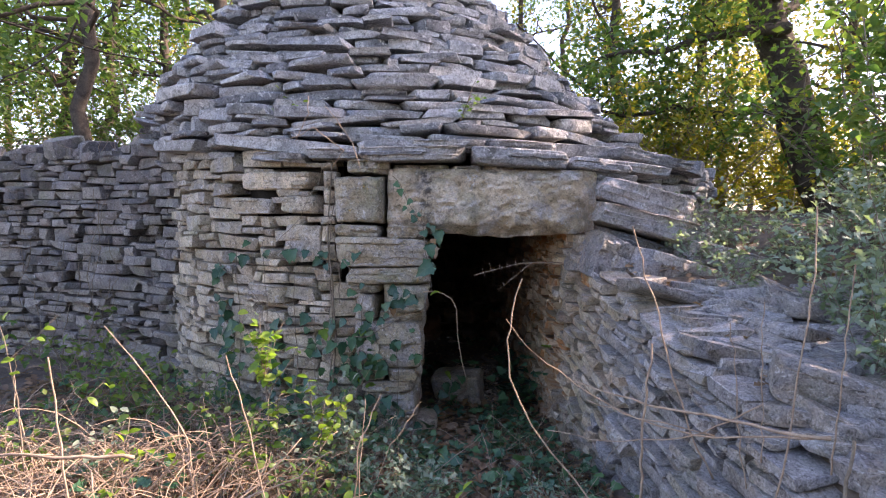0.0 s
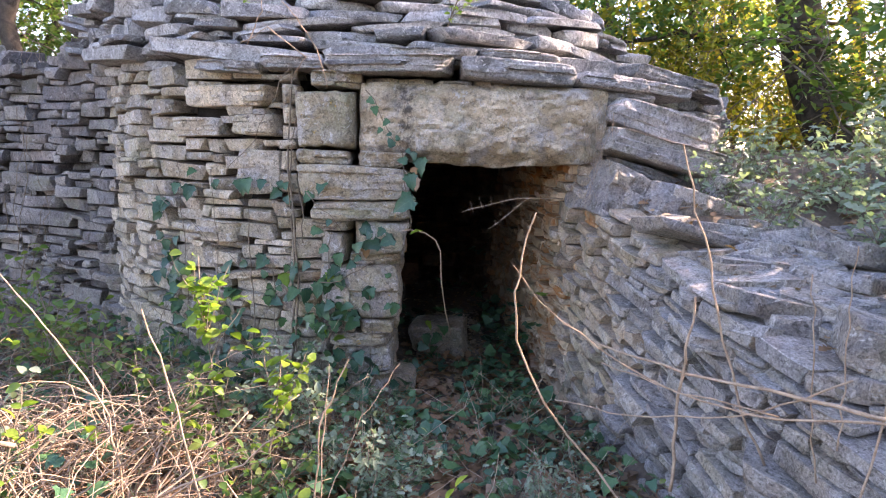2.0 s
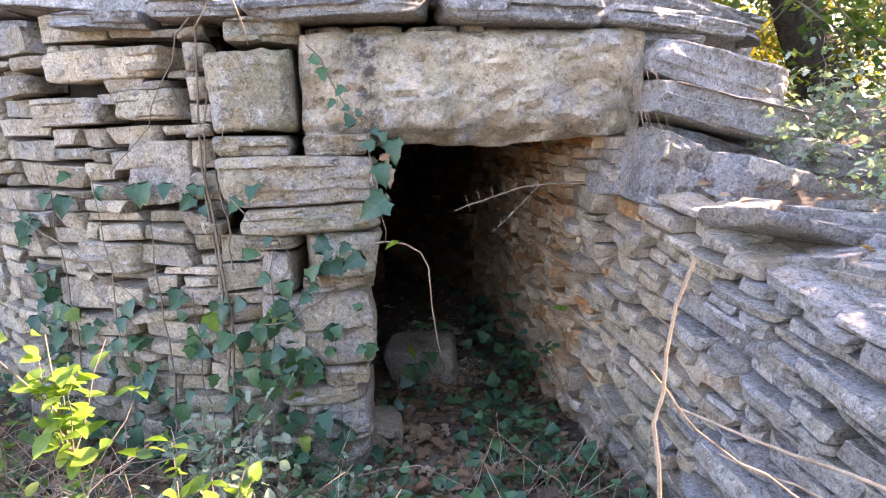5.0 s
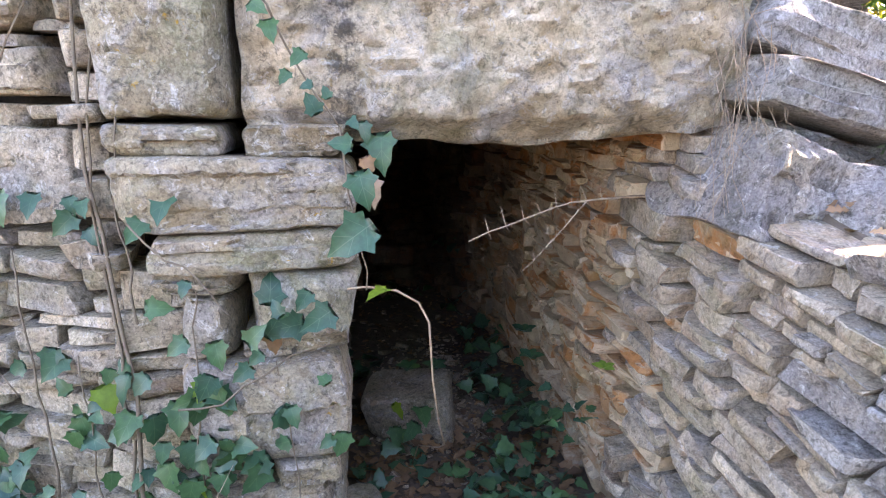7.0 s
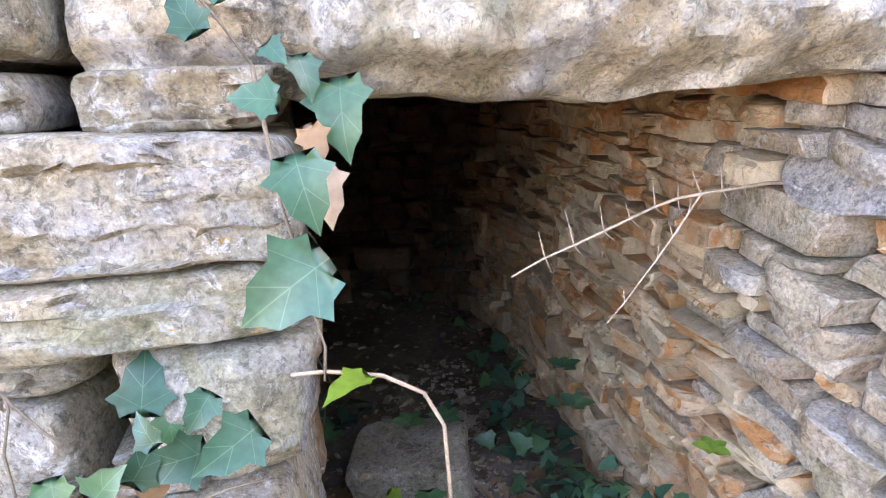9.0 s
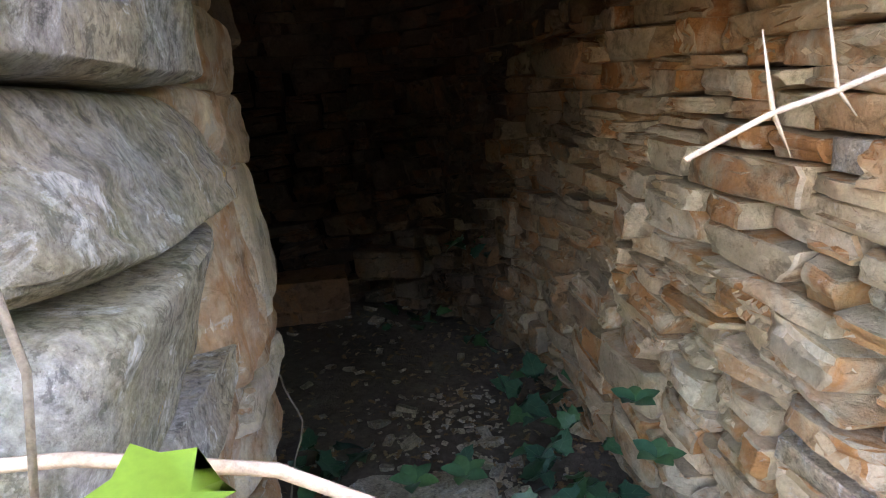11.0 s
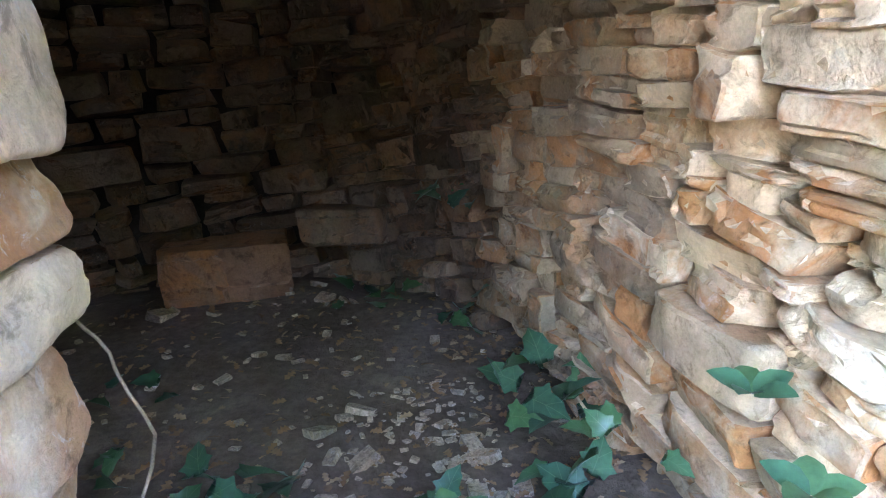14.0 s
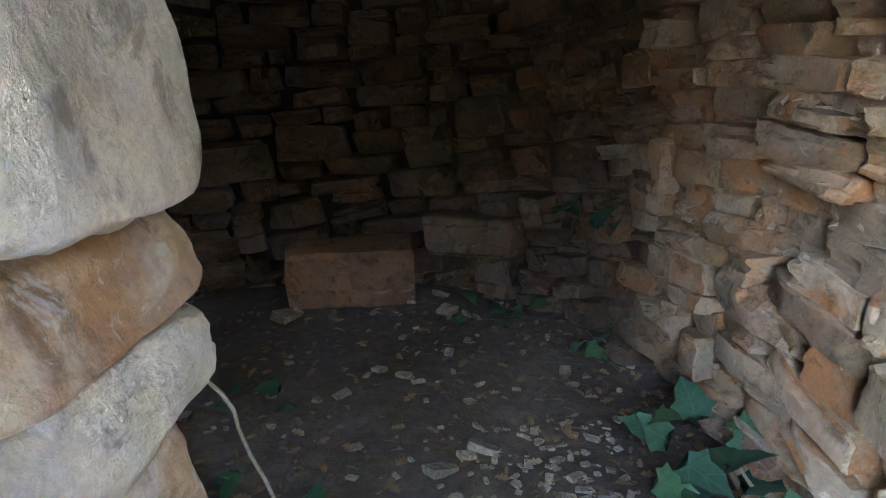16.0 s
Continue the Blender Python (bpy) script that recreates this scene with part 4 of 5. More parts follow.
# ---- trees ----
def tree(seed, height, trunk_r, lean, crown_r, crown_low, n_leaves, leaf=0.085, material=None, name="oak_tree", boughs=()):
    rng = np.random.default_rng(seed)
    ob = new(name)
    top = np.array((lean[0], lean[1], height))
    spine = bent(rng, (0, 0, -0.3), top, 14, 0.16)
    tubes_object("trunk", [tube(spine, trunk_r, trunk_r * 0.3, 10)], bark_mat, ob)
    limbs, tips = [], []
    for i in range(15):
        t = rng.uniform(crown_low, 0.97)
        base = np.array([np.interp(t, np.linspace(0, 1, 14), spine[:, k]) for k in range(3)])
        a = rng.uniform(0, 2 * math.pi)
        reach = crown_r * rng.uniform(0.55, 1.0) * (1.15 - 0.6 * t)
        end = base + np.array((math.cos(a) * reach, math.sin(a) * reach, rng.uniform(-0.1, 0.7) * reach))
        line = bent(rng, base, end, 8, 0.3)
        limbs.append(tube(line, trunk_r * (0.42 - 0.25 * t), 0.012, 4))
        for _ in range(6):
            s = rng.uniform(0.3, 1.0)
            b = np.array([np.interp(s, np.linspace(0, 1, 8), line[:, k]) for k in range(3)])
            e = b + rng.normal(size=3) * reach * 0.3 + (0, 0, 0.1)
            twig = bent(rng, b, e, 5, 0.3)
            limbs.append(tube(twig, 0.018, 0.005, 3))
            tips += [twig[2], twig[3], twig[4], e]
    for a, b, r in boughs:
        line = bent(rng, a, b, 10, 0.16)
        limbs.append(tube(line, r, 0.02, 6))
        for _ in range(12):
            i = int(rng.integers(3, 10))
            twig = bent(rng, line[i], line[i] + rng.normal(size=3) * (0.45, 0.4, 0.35) + (-0.1, 0, 0.1), 6, 0.25)
            limbs.append(tube(twig, 0.018, 0.005, 3))
            tips += list(twig[2:]) * 3
    tubes_object("branchwork", limbs, bark_mat, ob)
    tips = np.array(tips)
    where = tips[rng.integers(len(tips), size=n_leaves)] + rng.normal(size=(n_leaves, 3)) * (0.24, 0.24, 0.16)
    leaf_cloud("crown", "plain", where, rng.uniform(0.6, 1.25, n_leaves) * leaf, rotations(rng, n_leaves, 0.35), material or oak_leaf, ob)
    return ob


def plant(ob, x, y, turn=0.0, size=1.0):
    ob.matrix_world = Matrix.Translation((x, y, ground_height(x, y))) @ pose(0, 0, 0, 0, 0, turn) @ Matrix.Scale(size, 4)
    return ob


def sited(ob, x, y, turn, size):
    c = copy_thing(ob, Matrix.Translation((x, y, ground_height(x, y))) @ pose(0, 0, 0, 0, 0, turn))
    c.scale = (size, size, size)
    return c


big = plant(tree(1, 9.0, 0.3, (-2.6, 0.4), 4.2, 0.3, 8500, 0.11, boughs=(((-0.85, 0.1, 2.5), (-3.4, -0.4, 2.0), 0.09), ((-0.4, 0.0, 1.35), (-3.5, -0.5, 1.3), 0.06), ((-1.0, 0.1, 2.9), (-2.9, -0.8, 3.3), 0.08))), 5.4, 8.6)
tagged(big, "large dark-barked oak with spreading limbs over the bank", "tree")
kinds = [tagged(plant(tree(2, 8.5, 0.13, (0.5, 0.2), 2.8, 0.2, 5400, 0.12), -7.4, 12.0), "slender oak with thin foliage on the upper terrace", "tree", "trees round the hut"),
         tagged(plant(tree(3, 7.5, 0.1, (-0.4, 0.3), 2.6, 0.16, 5400, 0.12), -6.2, 11.5), "slender young oak with green and yellow leaves", "tree", "trees round the hut"),
         tagged(plant(tree(4, 8.0, 0.15, (0.3, -0.4), 3.0, 0.1, 6000, 0.12, gold_leaf), 5.5, 15), "oak with sunlit yellow-green autumn foliage", "tree", "trees round the hut")]
# Trees at negative y: unseen, added to close the place and block low sky.
SITES = [(0, -5.6, 12.8), (1, -4.6, 8.3), (0, -3.4, 9.8), (1, -9.5, 10.5), (0, -8.6, 14.5), (2, -4.0, 14.5), (1, -11.5, 13), (0, -1.0, 15.5), (1, 1.4, 14), (2, 3.2, 12.2), (2, 8.2, 13.0), (0, 7.6, 10.2), (1, 9.5, 8.0),
         (2, 11, 11), (0, -13, 18), (1, -6.5, 19), (2, -2, 20), (0, 3.5, 19), (2, 8, 19), (1, 13, 16), (0, 9.8, 7.8), (1, 6.6, 7.2), (0, -10.5, 4.0), (0, 0.5, -5.5), (1, 5.0, -4.0), (2, 8.5, 0.5), (0, 3.2, -7.5), (1, -1.5, -9), (2, 7.5, -3), (1, -17, 13), (0, 17, 20), (2, -10, 24), (1, 0, 26), (2, 12, 26)]
rng = np.random.default_rng(81)
for k, x, y in SITES:
    sited(kinds[k], x, y, rng.uniform(0, 360), rng.uniform(0.85, 1.2))


def shrub(seed, height, spread, n_stems, n_leaves, kind, leaf, material, name, stem_r=0.008, low=0.25):
    rng = np.random.default_rng(seed)
    ob = new(name)
    tubes, tips = [], []
    for _ in range(n_stems):
        e = np.array((rng.normal() * spread, rng.normal() * spread, height * rng.uniform(0.5, 1.0)))
        line = bent(rng, (rng.normal() * 0.05, rng.normal() * 0.05, -0.05), e, 8, 0.25)
        tubes.append(tube(line, stem_r, stem_r * 0.35, 5))
        for _ in range(5):
            i = int(rng.integers(int(8 * low), 8))
            tw = bent(rng, line[i], line[i] + rng.normal(size=3) * spread * 0.4, 4, 0.2)
            tubes.append(tube(tw, stem_r * 0.5, 0.0015, 4))
            tips += list(tw[1:])
        tips += list(line[int(8 * low):])
    tubes_object("stem", tubes, stem_mat, ob)
    tips = np.array(tips)
    where = tips[rng.integers(len(tips), size=n_leaves)] + rng.normal(size=(n_leaves, 3)) * leaf * 0.6
    leaf_cloud("foliage", kind, where, rng.uniform(0.6, 1.2, n_leaves) * leaf, rotations(rng, n_leaves, 0.5), material, ob)
    return ob


under = tagged(plant(shrub(5, 2.2, 0.8, 16, 3200, "plain", 0.1, gold_leaf, "bush", 0.012, 0.1), 3.4, 9.5), "dense sunlit yellow-green bush beyond the bank", "bush", "bushes on the terrace")
under2 = tagged(plant(shrub(6, 1.9, 0.8, 16, 3200, "plain", 0.1, oak_leaf, "bush", 0.012, 0.1), -4.5, 10.2), "dense green woodland bush on the terrace", "bush", "bushes on the terrace")
# Bushes right of the bank and at negative y: unseen, added as shade.
for k, x, y in [(0, 5.0, 13), (0, 7, 14), (0, 9, 16), (0, 4.0, 12.6), (0, 3.0, 13.2), (0, 6.4, 12.2), (0, 8.0, 12.0), (0, 3.1, 8.2), (0, 2.5, 9.6), (0, 4.6, 10.8), (0, 2.6, 11.0), (0, 6.2, 10.4), (0, 6.4, 11.8), (1, 7.5, 8.0), (0, 8.5, 10), (1, -6, 10.0), (1, -7.6, 9.6), (1, -9.2, 9.2), (1, -3.2, 11.2), (1, -5.2, 12.2), (0, -8, 12.4), (1, -11, 10), (0, 6.6, 8.6), (1, 8, 6), (0, 1, 12), (1, -1, 12.5), (0, 9.8, 13), (1, -12, 8), (1, 10, 4), (1, 4.3, 3.2), (1, 4.6, 4.2), (1, 4.2, 2.2), (1, 4.6, 6.4), (1, 4.1, 1.2), (1, 3.4, -3.2), (1, 5, -1.5), (1, 6.2, 1.0), (1, 0, -6), (1, 2.6, -5.6), (1, 6.5, 3.2), (1, 4.8, -4.2), (1, 4.5, 1.8)]:
    sited((under, under2)[k], x, y, rng.uniform(0, 360), rng.uniform(0.8, 1.25))
# Unseen bushes, added to keep low light off the chamber's back wall.
thicket = tagged(plant(shrub(8, 3.7, 0.75, 26, 7500, "plain", 0.12, dark_leaf, "thicket_bush", 0.02, 0.05), 0.2, -3.2), "tall dense dark evergreen bush, unseen, added to block light", "bush", "thicket behind the clearing")
# Two smaller unseen copies, added to keep the sun off the bank.
for x, y in ((4.2, 3.6), (4.35, 2.8)):
    sited(thicket, x, y, rng.uniform(0, 360), 0.55)
for x, y in ((-1.5, -3.4), (1.8, -3.3), (3.3, -3.6), (-0.6, -4.4), (1.0, -4.5), (2.6, -4.6), (4.6, -3.0)):
    sited(thicket, x, y, rng.uniform(0, 360), rng.uniform(0.9, 1.1))
sapling = tagged(plant(shrub(7, 1.0, 0.34, 9, 380, "oak", 0.1, grey_leaf, "oak_sapling", 0.007, 0.25), 2.25, 2.85, 0, 0.7), "grey-green oak sapling growing out of the stone bank", "sapling", "saplings on the bank")
for x, y, s in ((2.75, 3.0, 0.8), (2.0, 4.3, 0.5), (2.9, 4.2, 0.7), (2.5, 2.4, 0.8), (3.4, 3.5, 0.8), (3.3, 4.9, 0.7), (2.15, 3.2, 0.6), (1.8, 3.7, 0.42), (1.7, 4.1, 0.36), (1.95, 2.7, 0.5), (2.3, 4.0, 0.6), (2.6, 3.5, 0.7)):
    sited(sapling, x, y, rng.uniform(0, 360), s)


def facing(rng, n, normal, hang=(0, 0, -1), loose=0.35):
    """Leaf frames that face a way and hang down."""
    nrm = np.asarray(normal, float) + rng.normal(size=(n, 3)) * loose
    nrm /= np.linalg.norm(nrm, axis=1)[:, None]
    t = np.asarray(hang, float) + rng.normal(size=(n, 3)) * loose * 1.6
    t -= (t * nrm).sum(1)[:, None] * nrm
    t /= np.linalg.norm(t, axis=1)[:, None]
    return np.stack([t, np.cross(nrm, t), nrm], axis=2)


def front_y(x):
    return HUT.y - math.sqrt(max(0.0, R_OUT ** 2 - (x - HUT.x) ** 2))


# ---- ivy on the front of the hut ----
rng = np.random.default_rng(91)
ivy = tagged(new("climbing_ivy"), "green ivy climbing the hut's front beside the doorway", "ivy")
stems = []
for x, z0, z1, r in ((-0.71, 0.0, 1.9, 0.008), (-0.69, 0.0, 1.75, 0.006), (-0.66, 0.9, 1.55, 0.004), (-0.5, 0.0, 1.05, 0.004), (-1.0, 0.0, 1.1, 0.005), (-1.25, 0.0, 1.3, 0.004), (-0.85, 0.0, 0.8, 0.004), (-1.5, 0.0, 1.35, 0.004), (-0.3, 0.0, 0.8, 0.003)):
    line = bent(rng, (x + rng.normal() * 0.05, 4.08, z0), (x, 4.08, z1), 14, 0.14)
    for q in line:
        q[1] = front_y(q[0]) - 0.035 - 0.012 * abs(rng.normal())
    stems.append(tube(line, r, r * 0.5, 5))
for a, b in (((-0.3, 4.05, 1.75), (-0.1, 4.07, 1.42)), ((-0.1, 4.07, 1.42), (-0.05, 4.07, 1.0)), ((-0.62, 4.06, 1.2), (-0.4, 4.07, 0.95)), ((-0.55, 4.06, 0.7), (-0.15, 4.08, 0.85)), ((-1.6, 4.45, 1.2), (-1.0, 4.2, 0.7)), ((-0.7, 4.05, 1.85), (-1.1, 4.2, 1.3))):
    stems.append(tube(bent(rng, a, b, 9, 0.2), 0.0035, 0.002, 4))
for one in stems:
    tubes_object("stem", [one], stem_mat, ivy)
places = []
while len(places) < 190:
    x, z = rng.uniform(-1.7, -0.12), rng.uniform(0.02, 1.3)
    cluster = noise.noise(Vector((x * 3.5, z * 3.5, 4.0)))
    if cluster + (0.25 if z < 0.8 else 0) - (0.25 if x > -0.5 and z > 0.85 else 0) < 0.12:
        continue
    places.append((x, front_y(x) - 0.04 - 0.03 * rng.random(), z))
rot = facing(rng, len(places), (-0.1, -1, 0.25))
for p, r in zip(places, rot):
    single_leaf("ivy", p, rng.uniform(0.045, 0.095), r, ivy_single if rng.random() > 0.03 else fresh_leaf, ivy)
SPRAY = [  # base x, z and tip x, z
    (-0.178, 1.594, -0.179, 1.548), (-0.213, 1.549, -0.226, 1.514), (-0.16, 1.522, -0.172, 1.492), (-0.123, 1.493, -0.122, 1.46), (-0.153, 1.46, -0.153, 1.405), (-0.073, 1.44, -0.072, 1.403),
    (-0.078, 1.38, -0.091, 1.323), (-0.056, 1.303, -0.039, 1.212), (-0.046, 1.177, -0.042, 1.046), (-0.199, 1.007, -0.189, 0.951), (-0.148, 0.958, -0.149, 0.847), (-0.267, 0.964, -0.292, 0.922),
    (-0.222, 0.926, -0.239, 0.822), (-0.303, 0.906, -0.296, 0.842), (-0.349, 0.894, -0.372, 0.827), (-0.328, 0.851, -0.331, 0.805), (-0.455, 0.796, -0.484, 0.734), (-0.505, 0.905, -0.506, 0.843),
    (-0.491, 1.049, -0.507, 1.008), (-0.582, 0.994, -0.584, 0.93), (-0.605, 0.814, -0.621, 0.752), (-0.359, 0.814, -0.372, 0.756), (-0.25, 1.66, -0.27, 1.61), (-0.28, 1.7, -0.25, 1.66)]
for k, (x0, z0, x1, z1) in enumerate(SPRAY):
    r = facing(rng, 1, (-0.1 + 0.25 * math.sin(k * 2.1), -1, 0.3), (x1 - x0, 0, z1 - z0), 0.1)[0]
    single_leaf("ivy", (x0, 4.04 - 0.012 * (k % 3), z0), (0.98 if k not in (10, 12) else 0.8) * math.hypot(x1 - x0, z1 - z0), r, ivy_single, ivy)
for x, z, s, yaw in ((0.0, 1.39, 0.1, -0.5), (-0.045, 1.425, 0.055, 0.4)):
    single_leaf("ivy", (x, 4.1, z), s, facing(rng, 1, (yaw, -1, 0.2), (0.05, 0, -1), 0.1)[0], ivy_single, ivy)
for x, z, s in ((-0.034, 1.285, 0.075), (-0.3, 0.9, 0.07), (-0.04, 1.34, 0.05)):
    single_leaf("ivy", (x, 4.07, z), s, facing(rng, 1, (0.5, -1, 0.1), (0.1, 0, -1), 0.15)[0], dead_leaf, ivy)
tendril = tagged(new("ivy_tendril"), "thin ivy shoot arching across the doorway with a few leaves", "ivy")
line = np.array([(-0.1, 4.12, 0.99), (-0.05, 4.1, 1.0), (0.03, 4.1, 0.985), (0.09, 4.11, 0.945), (0.12, 4.12, 0.88), (0.13, 4.14, 0.7), (0.16, 4.25, 0.5), (0.2, 4.42, 0.32), (0.2, 4.6, 0.2), (0.14, 4.76, 0.12), (0.12, 4.85, -0.02)])
tubes_object("stem", [tube(line, 0.0035, 0.003, 5)], straw_mat, tendril)
for p, s in (((0.003, 4.07, 1.0), 0.071), ((0.05, 4.8, 0.28), 0.07), ((0.16, 4.84, 0.24), 0.1), ((0.05, 4.76, 0.2), 0.08), ((0.13, 4.8, 0.19), 0.09), ((0.0, 4.76, 0.12), 0.08)):
    single_leaf("ivy", p, s, facing(rng, 1, (0, -0.8, 0.7), (0.2, 0, -1), 0.5)[0], fresh_leaf if s < 0.072 else ivy_single, tendril)

# ---- thorny twig across the doorway ----
twig = tagged(new("thorny_twig"), "bare pale thorny twig reaching across the dark doorway", "twig")
main = bent(rng, (0.86, 4.4, 1.17), (0.236, 4.15, 1.101), 12, 0.04) + np.array([(0, 0, 0.035 * math.sin(math.pi * i / 11)) for i in range(12)])
side = bent(rng, main[4], (0.39, 4.15, 1.009), 7, 0.06)
tubes = [tube(main, 0.004, 0.0016, 5), tube(side, 0.0026, 0.001, 4)]
for i in range(2, 11):
    for s in (1, -1):
        tubes.append(tube([main[i], main[i] + np.array((-0.012 * s + rng.normal() * 0.006, -0.004, (0.05 if s > 0 else -0.02) * rng.uniform(0.6, 1.2)))], 0.0015, 0.0004, 4))
for i in range(1, 6):
    tubes.append(tube([side[i], side[i] + np.array((rng.normal() * 0.01, 0, 0.025))], 0.0012, 0.0004, 4))
tubes_object("stem", tubes, straw_mat, twig)
# dry roots and grass in the joint beside the lintel
roots = tagged(new("dry_roots"), "tangle of dry rootlets in the joint beside the lintel", "roots")
for _ in range(22):
    tubes_object("rootlet", [tube(bent(rng, (0.98 + rng.normal() * 0.05, 4.12, 1.62 + rng.normal() * 0.1), (0.95 + rng.normal() * 0.12, 4.05, 1.2 + rng.normal() * 0.12), 8, 0.35), 0.001, 0.0006, 4)], straw_mat, roots)

# ---- stalks ----
STALKS = [([(0.37, 2.45, 1.26), (0.33, 2.45, 1.12), (0.31, 2.45, 1.0), (0.33, 2.43, 0.84), (0.45, 2.4, 0.62), (0.66, 2.4, 0.4), (0.86, 2.38, 0.05)], 0.006),
          ([(0.31, 2.45, 1.1), (0.4, 2.47, 0.98), (0.55, 2.5, 0.86), (0.8, 2.45, 0.72), (1.1, 2.35, 0.68)], 0.004),
          ([(0.81, 2.5, 1.47), (0.86, 2.5, 1.3), (0.92, 2.5, 1.1), (0.98, 2.5, 0.9), (1.08, 2.5, 0.6), (1.16, 2.5, 0.45)], 0.006),
          ([(0.72, 3.2, 0.66), (0.9, 2.7, 0.7), (1.1, 2.3, 0.76), (1.32, 2.0, 0.8)], 0.009), ([(0.75, 3.0, 0.62), (1.0, 2.4, 0.66), (1.35, 2.05, 0.79)], 0.006), ([(0.55, 2.9, 0.5), (0.8, 2.7, 0.52), (1.05, 2.4, 0.66), (1.2, 2.2, 0.85)], 0.005),
          ([(0.93, 2.6, 0.98), (0.92, 2.6, 0.8), (0.9, 2.6, 0.55), (0.9, 2.6, 0.3)], 0.009), ([(1.12, 2.3, 1.12), (1.15, 2.3, 0.9), (1.17, 2.3, 0.65), (1.2, 2.3, 0.5)], 0.004), ([(1.24, 2.3, 1.2), (1.24, 2.3, 0.9), (1.25, 2.3, 0.6)], 0.004),
          ([(1.36, 2.2, 1.55), (1.36, 2.2, 1.3), (1.33, 2.2, 1.0), (1.28, 2.2, 0.6), (1.2, 2.15, 0.4)], 0.006), ([(1.5, 2.2, 1.35), (1.47, 2.2, 1.0), (1.45, 2.2, 0.6)], 0.005), ([(1.3, 1.85, 0.85), (1.24, 1.8, 0.6), (1.2, 1.8, 0.3)], 0.012),
          ([(-0.82, 2.5, 0.93), (-0.72, 2.5, 0.6), (-0.62, 2.45, 0.2), (-0.6, 2.45, 0.0)], 0.006), ([(-1.42, 2.3, 0.96), (-1.38, 2.3, 0.6), (-1.33, 2.3, 0.1), (-1.32, 2.3, -0.02)], 0.008), ([(-1.75, 2.25, 0.62), (-1.4, 2.25, 0.6), (-1.1, 2.3, 0.58)], 0.011), ([(-1.6, 3.0, 0.95), (-1.35, 2.9, 0.75), (-1.15, 2.9, 0.45), (-1.1, 2.9, 0.0)], 0.006),
          ([(-0.2, 2.6, 0.75), (-0.3, 2.6, 0.5), (-0.33, 2.6, 0.0)], 0.005), ([(-0.28, 2.7, 0.7), (-0.3, 2.65, 0.4), (-0.3, 2.6, 0.0)], 0.004), ([(-0.05, 3.0, 0.6), (-0.2, 2.9, 0.4), (-0.35, 2.8, 0.0)], 0.003)]
for pts, r in STALKS:
    p = np.array(pts)
    t = np.linspace(0, 1, len(p))
    tt = np.linspace(0, 1, 14)
    q = np.stack([np.interp(tt, t, p[:, k]) for k in range(3)], 1)
    q[1:-1] = (q[:-2] + 2 * q[1:-1] + q[2:]) / 4 + rng.normal(size=(12, 3)) * 0.004
    ob = tagged(tubes_object("dry_stalk", [tube(q, r * 0.4, r * 0.7, 6)], straw_mat if r != 0.012 else stem_mat), "bare dry tan stalk in front of the hut", "dry stalk", "dry stalks")

# ---- dry grass and bramble canes ----
hay, canes = [], []
for _ in range(1700):
    x, y = rng.uniform(-3.0, -0.75), rng.uniform(1.5, 3.9)
    if rng.random() > 1.15 - smooth(-1.6, -0.7, x):
        continue
    g = ground_height(x, y)
    a, l = rng.uniform(0, 2 * math.pi), rng.uniform(0.25, 0.75)
    h = l * rng.uniform(0.25, 0.8)
    b = np.array((x, y, g))
    m = b + np.array((math.cos(a) * l * 0.45, math.sin(a) * l * 0.45, h))
    e = b + np.array((math.cos(a) * l, math.sin(a) * l, h * rng.uniform(0.1, 0.9)))
    t = np.linspace(0, 1, 7)[:, None]
    hay.append(tube((1 - t) ** 2 * b + 2 * t * (1 - t) * m + t * t * e + rng.normal(size=(7, 3)) * 0.008, rng.uniform(0.0022, 0.0055), 0.0012, 4))
for _ in range(420):
    x, y = rng.uniform(-2.6, 0.75), rng.uniform(1.6, 4.0)
    if x > edge_x(y) - 0.1 or abs(x - 0.08) < 0.16 or math.hypot(x - HUT.x, y - HUT.y) < R_OUT + 0.06:
        continue
    g, l = ground_height(x, y), rng.uniform(0.15, 0.55)
    hay.append(tube(bent(rng, (x, y, g), (x + rng.normal() * l * 0.5, y + rng.normal() * l * 0.4, g + l * rng.uniform(0.3, 0.95)), 6, 0.25), rng.uniform(0.0015, 0.0035), 0.001, 4))
for _ in range(200):
    c, d = FENCE.at(rng.uniform(0, 4.5))
    b = np.array((c[0], c[1] + rng.uniform(0.1, 0.9), 2.0))
    hay.append(tube(bent(rng, b, b + rng.normal(size=3) * (0.2, 0.2, 0.02) + (0, 0, rng.uniform(0.08, 0.3)), 5, 0.2), 0.003, 0.0012, 4))
for _ in range(46):
    x, y = rng.uniform(-2.6, -0.9), rng.uniform(1.6, 3.2)
    a, l = rng.uniform(0, 2 * math.pi), rng.uniform(0.5, 1.1)
    canes.append(tube(bent(rng, (x, y, ground_height(x, y)), (x + math.cos(a) * l, y + math.sin(a) * l * 0.6, rng.uniform(0.15, 0.6)), 9, 0.18), rng.uniform(0.004, 0.008), 0.002, 5))
for one in canes:
    tagged(tubes_object("dry_cane", [one], straw_mat), "long pale dead cane arching over the dry grass", "dry cane", "canes in the dry grass")
russet = []
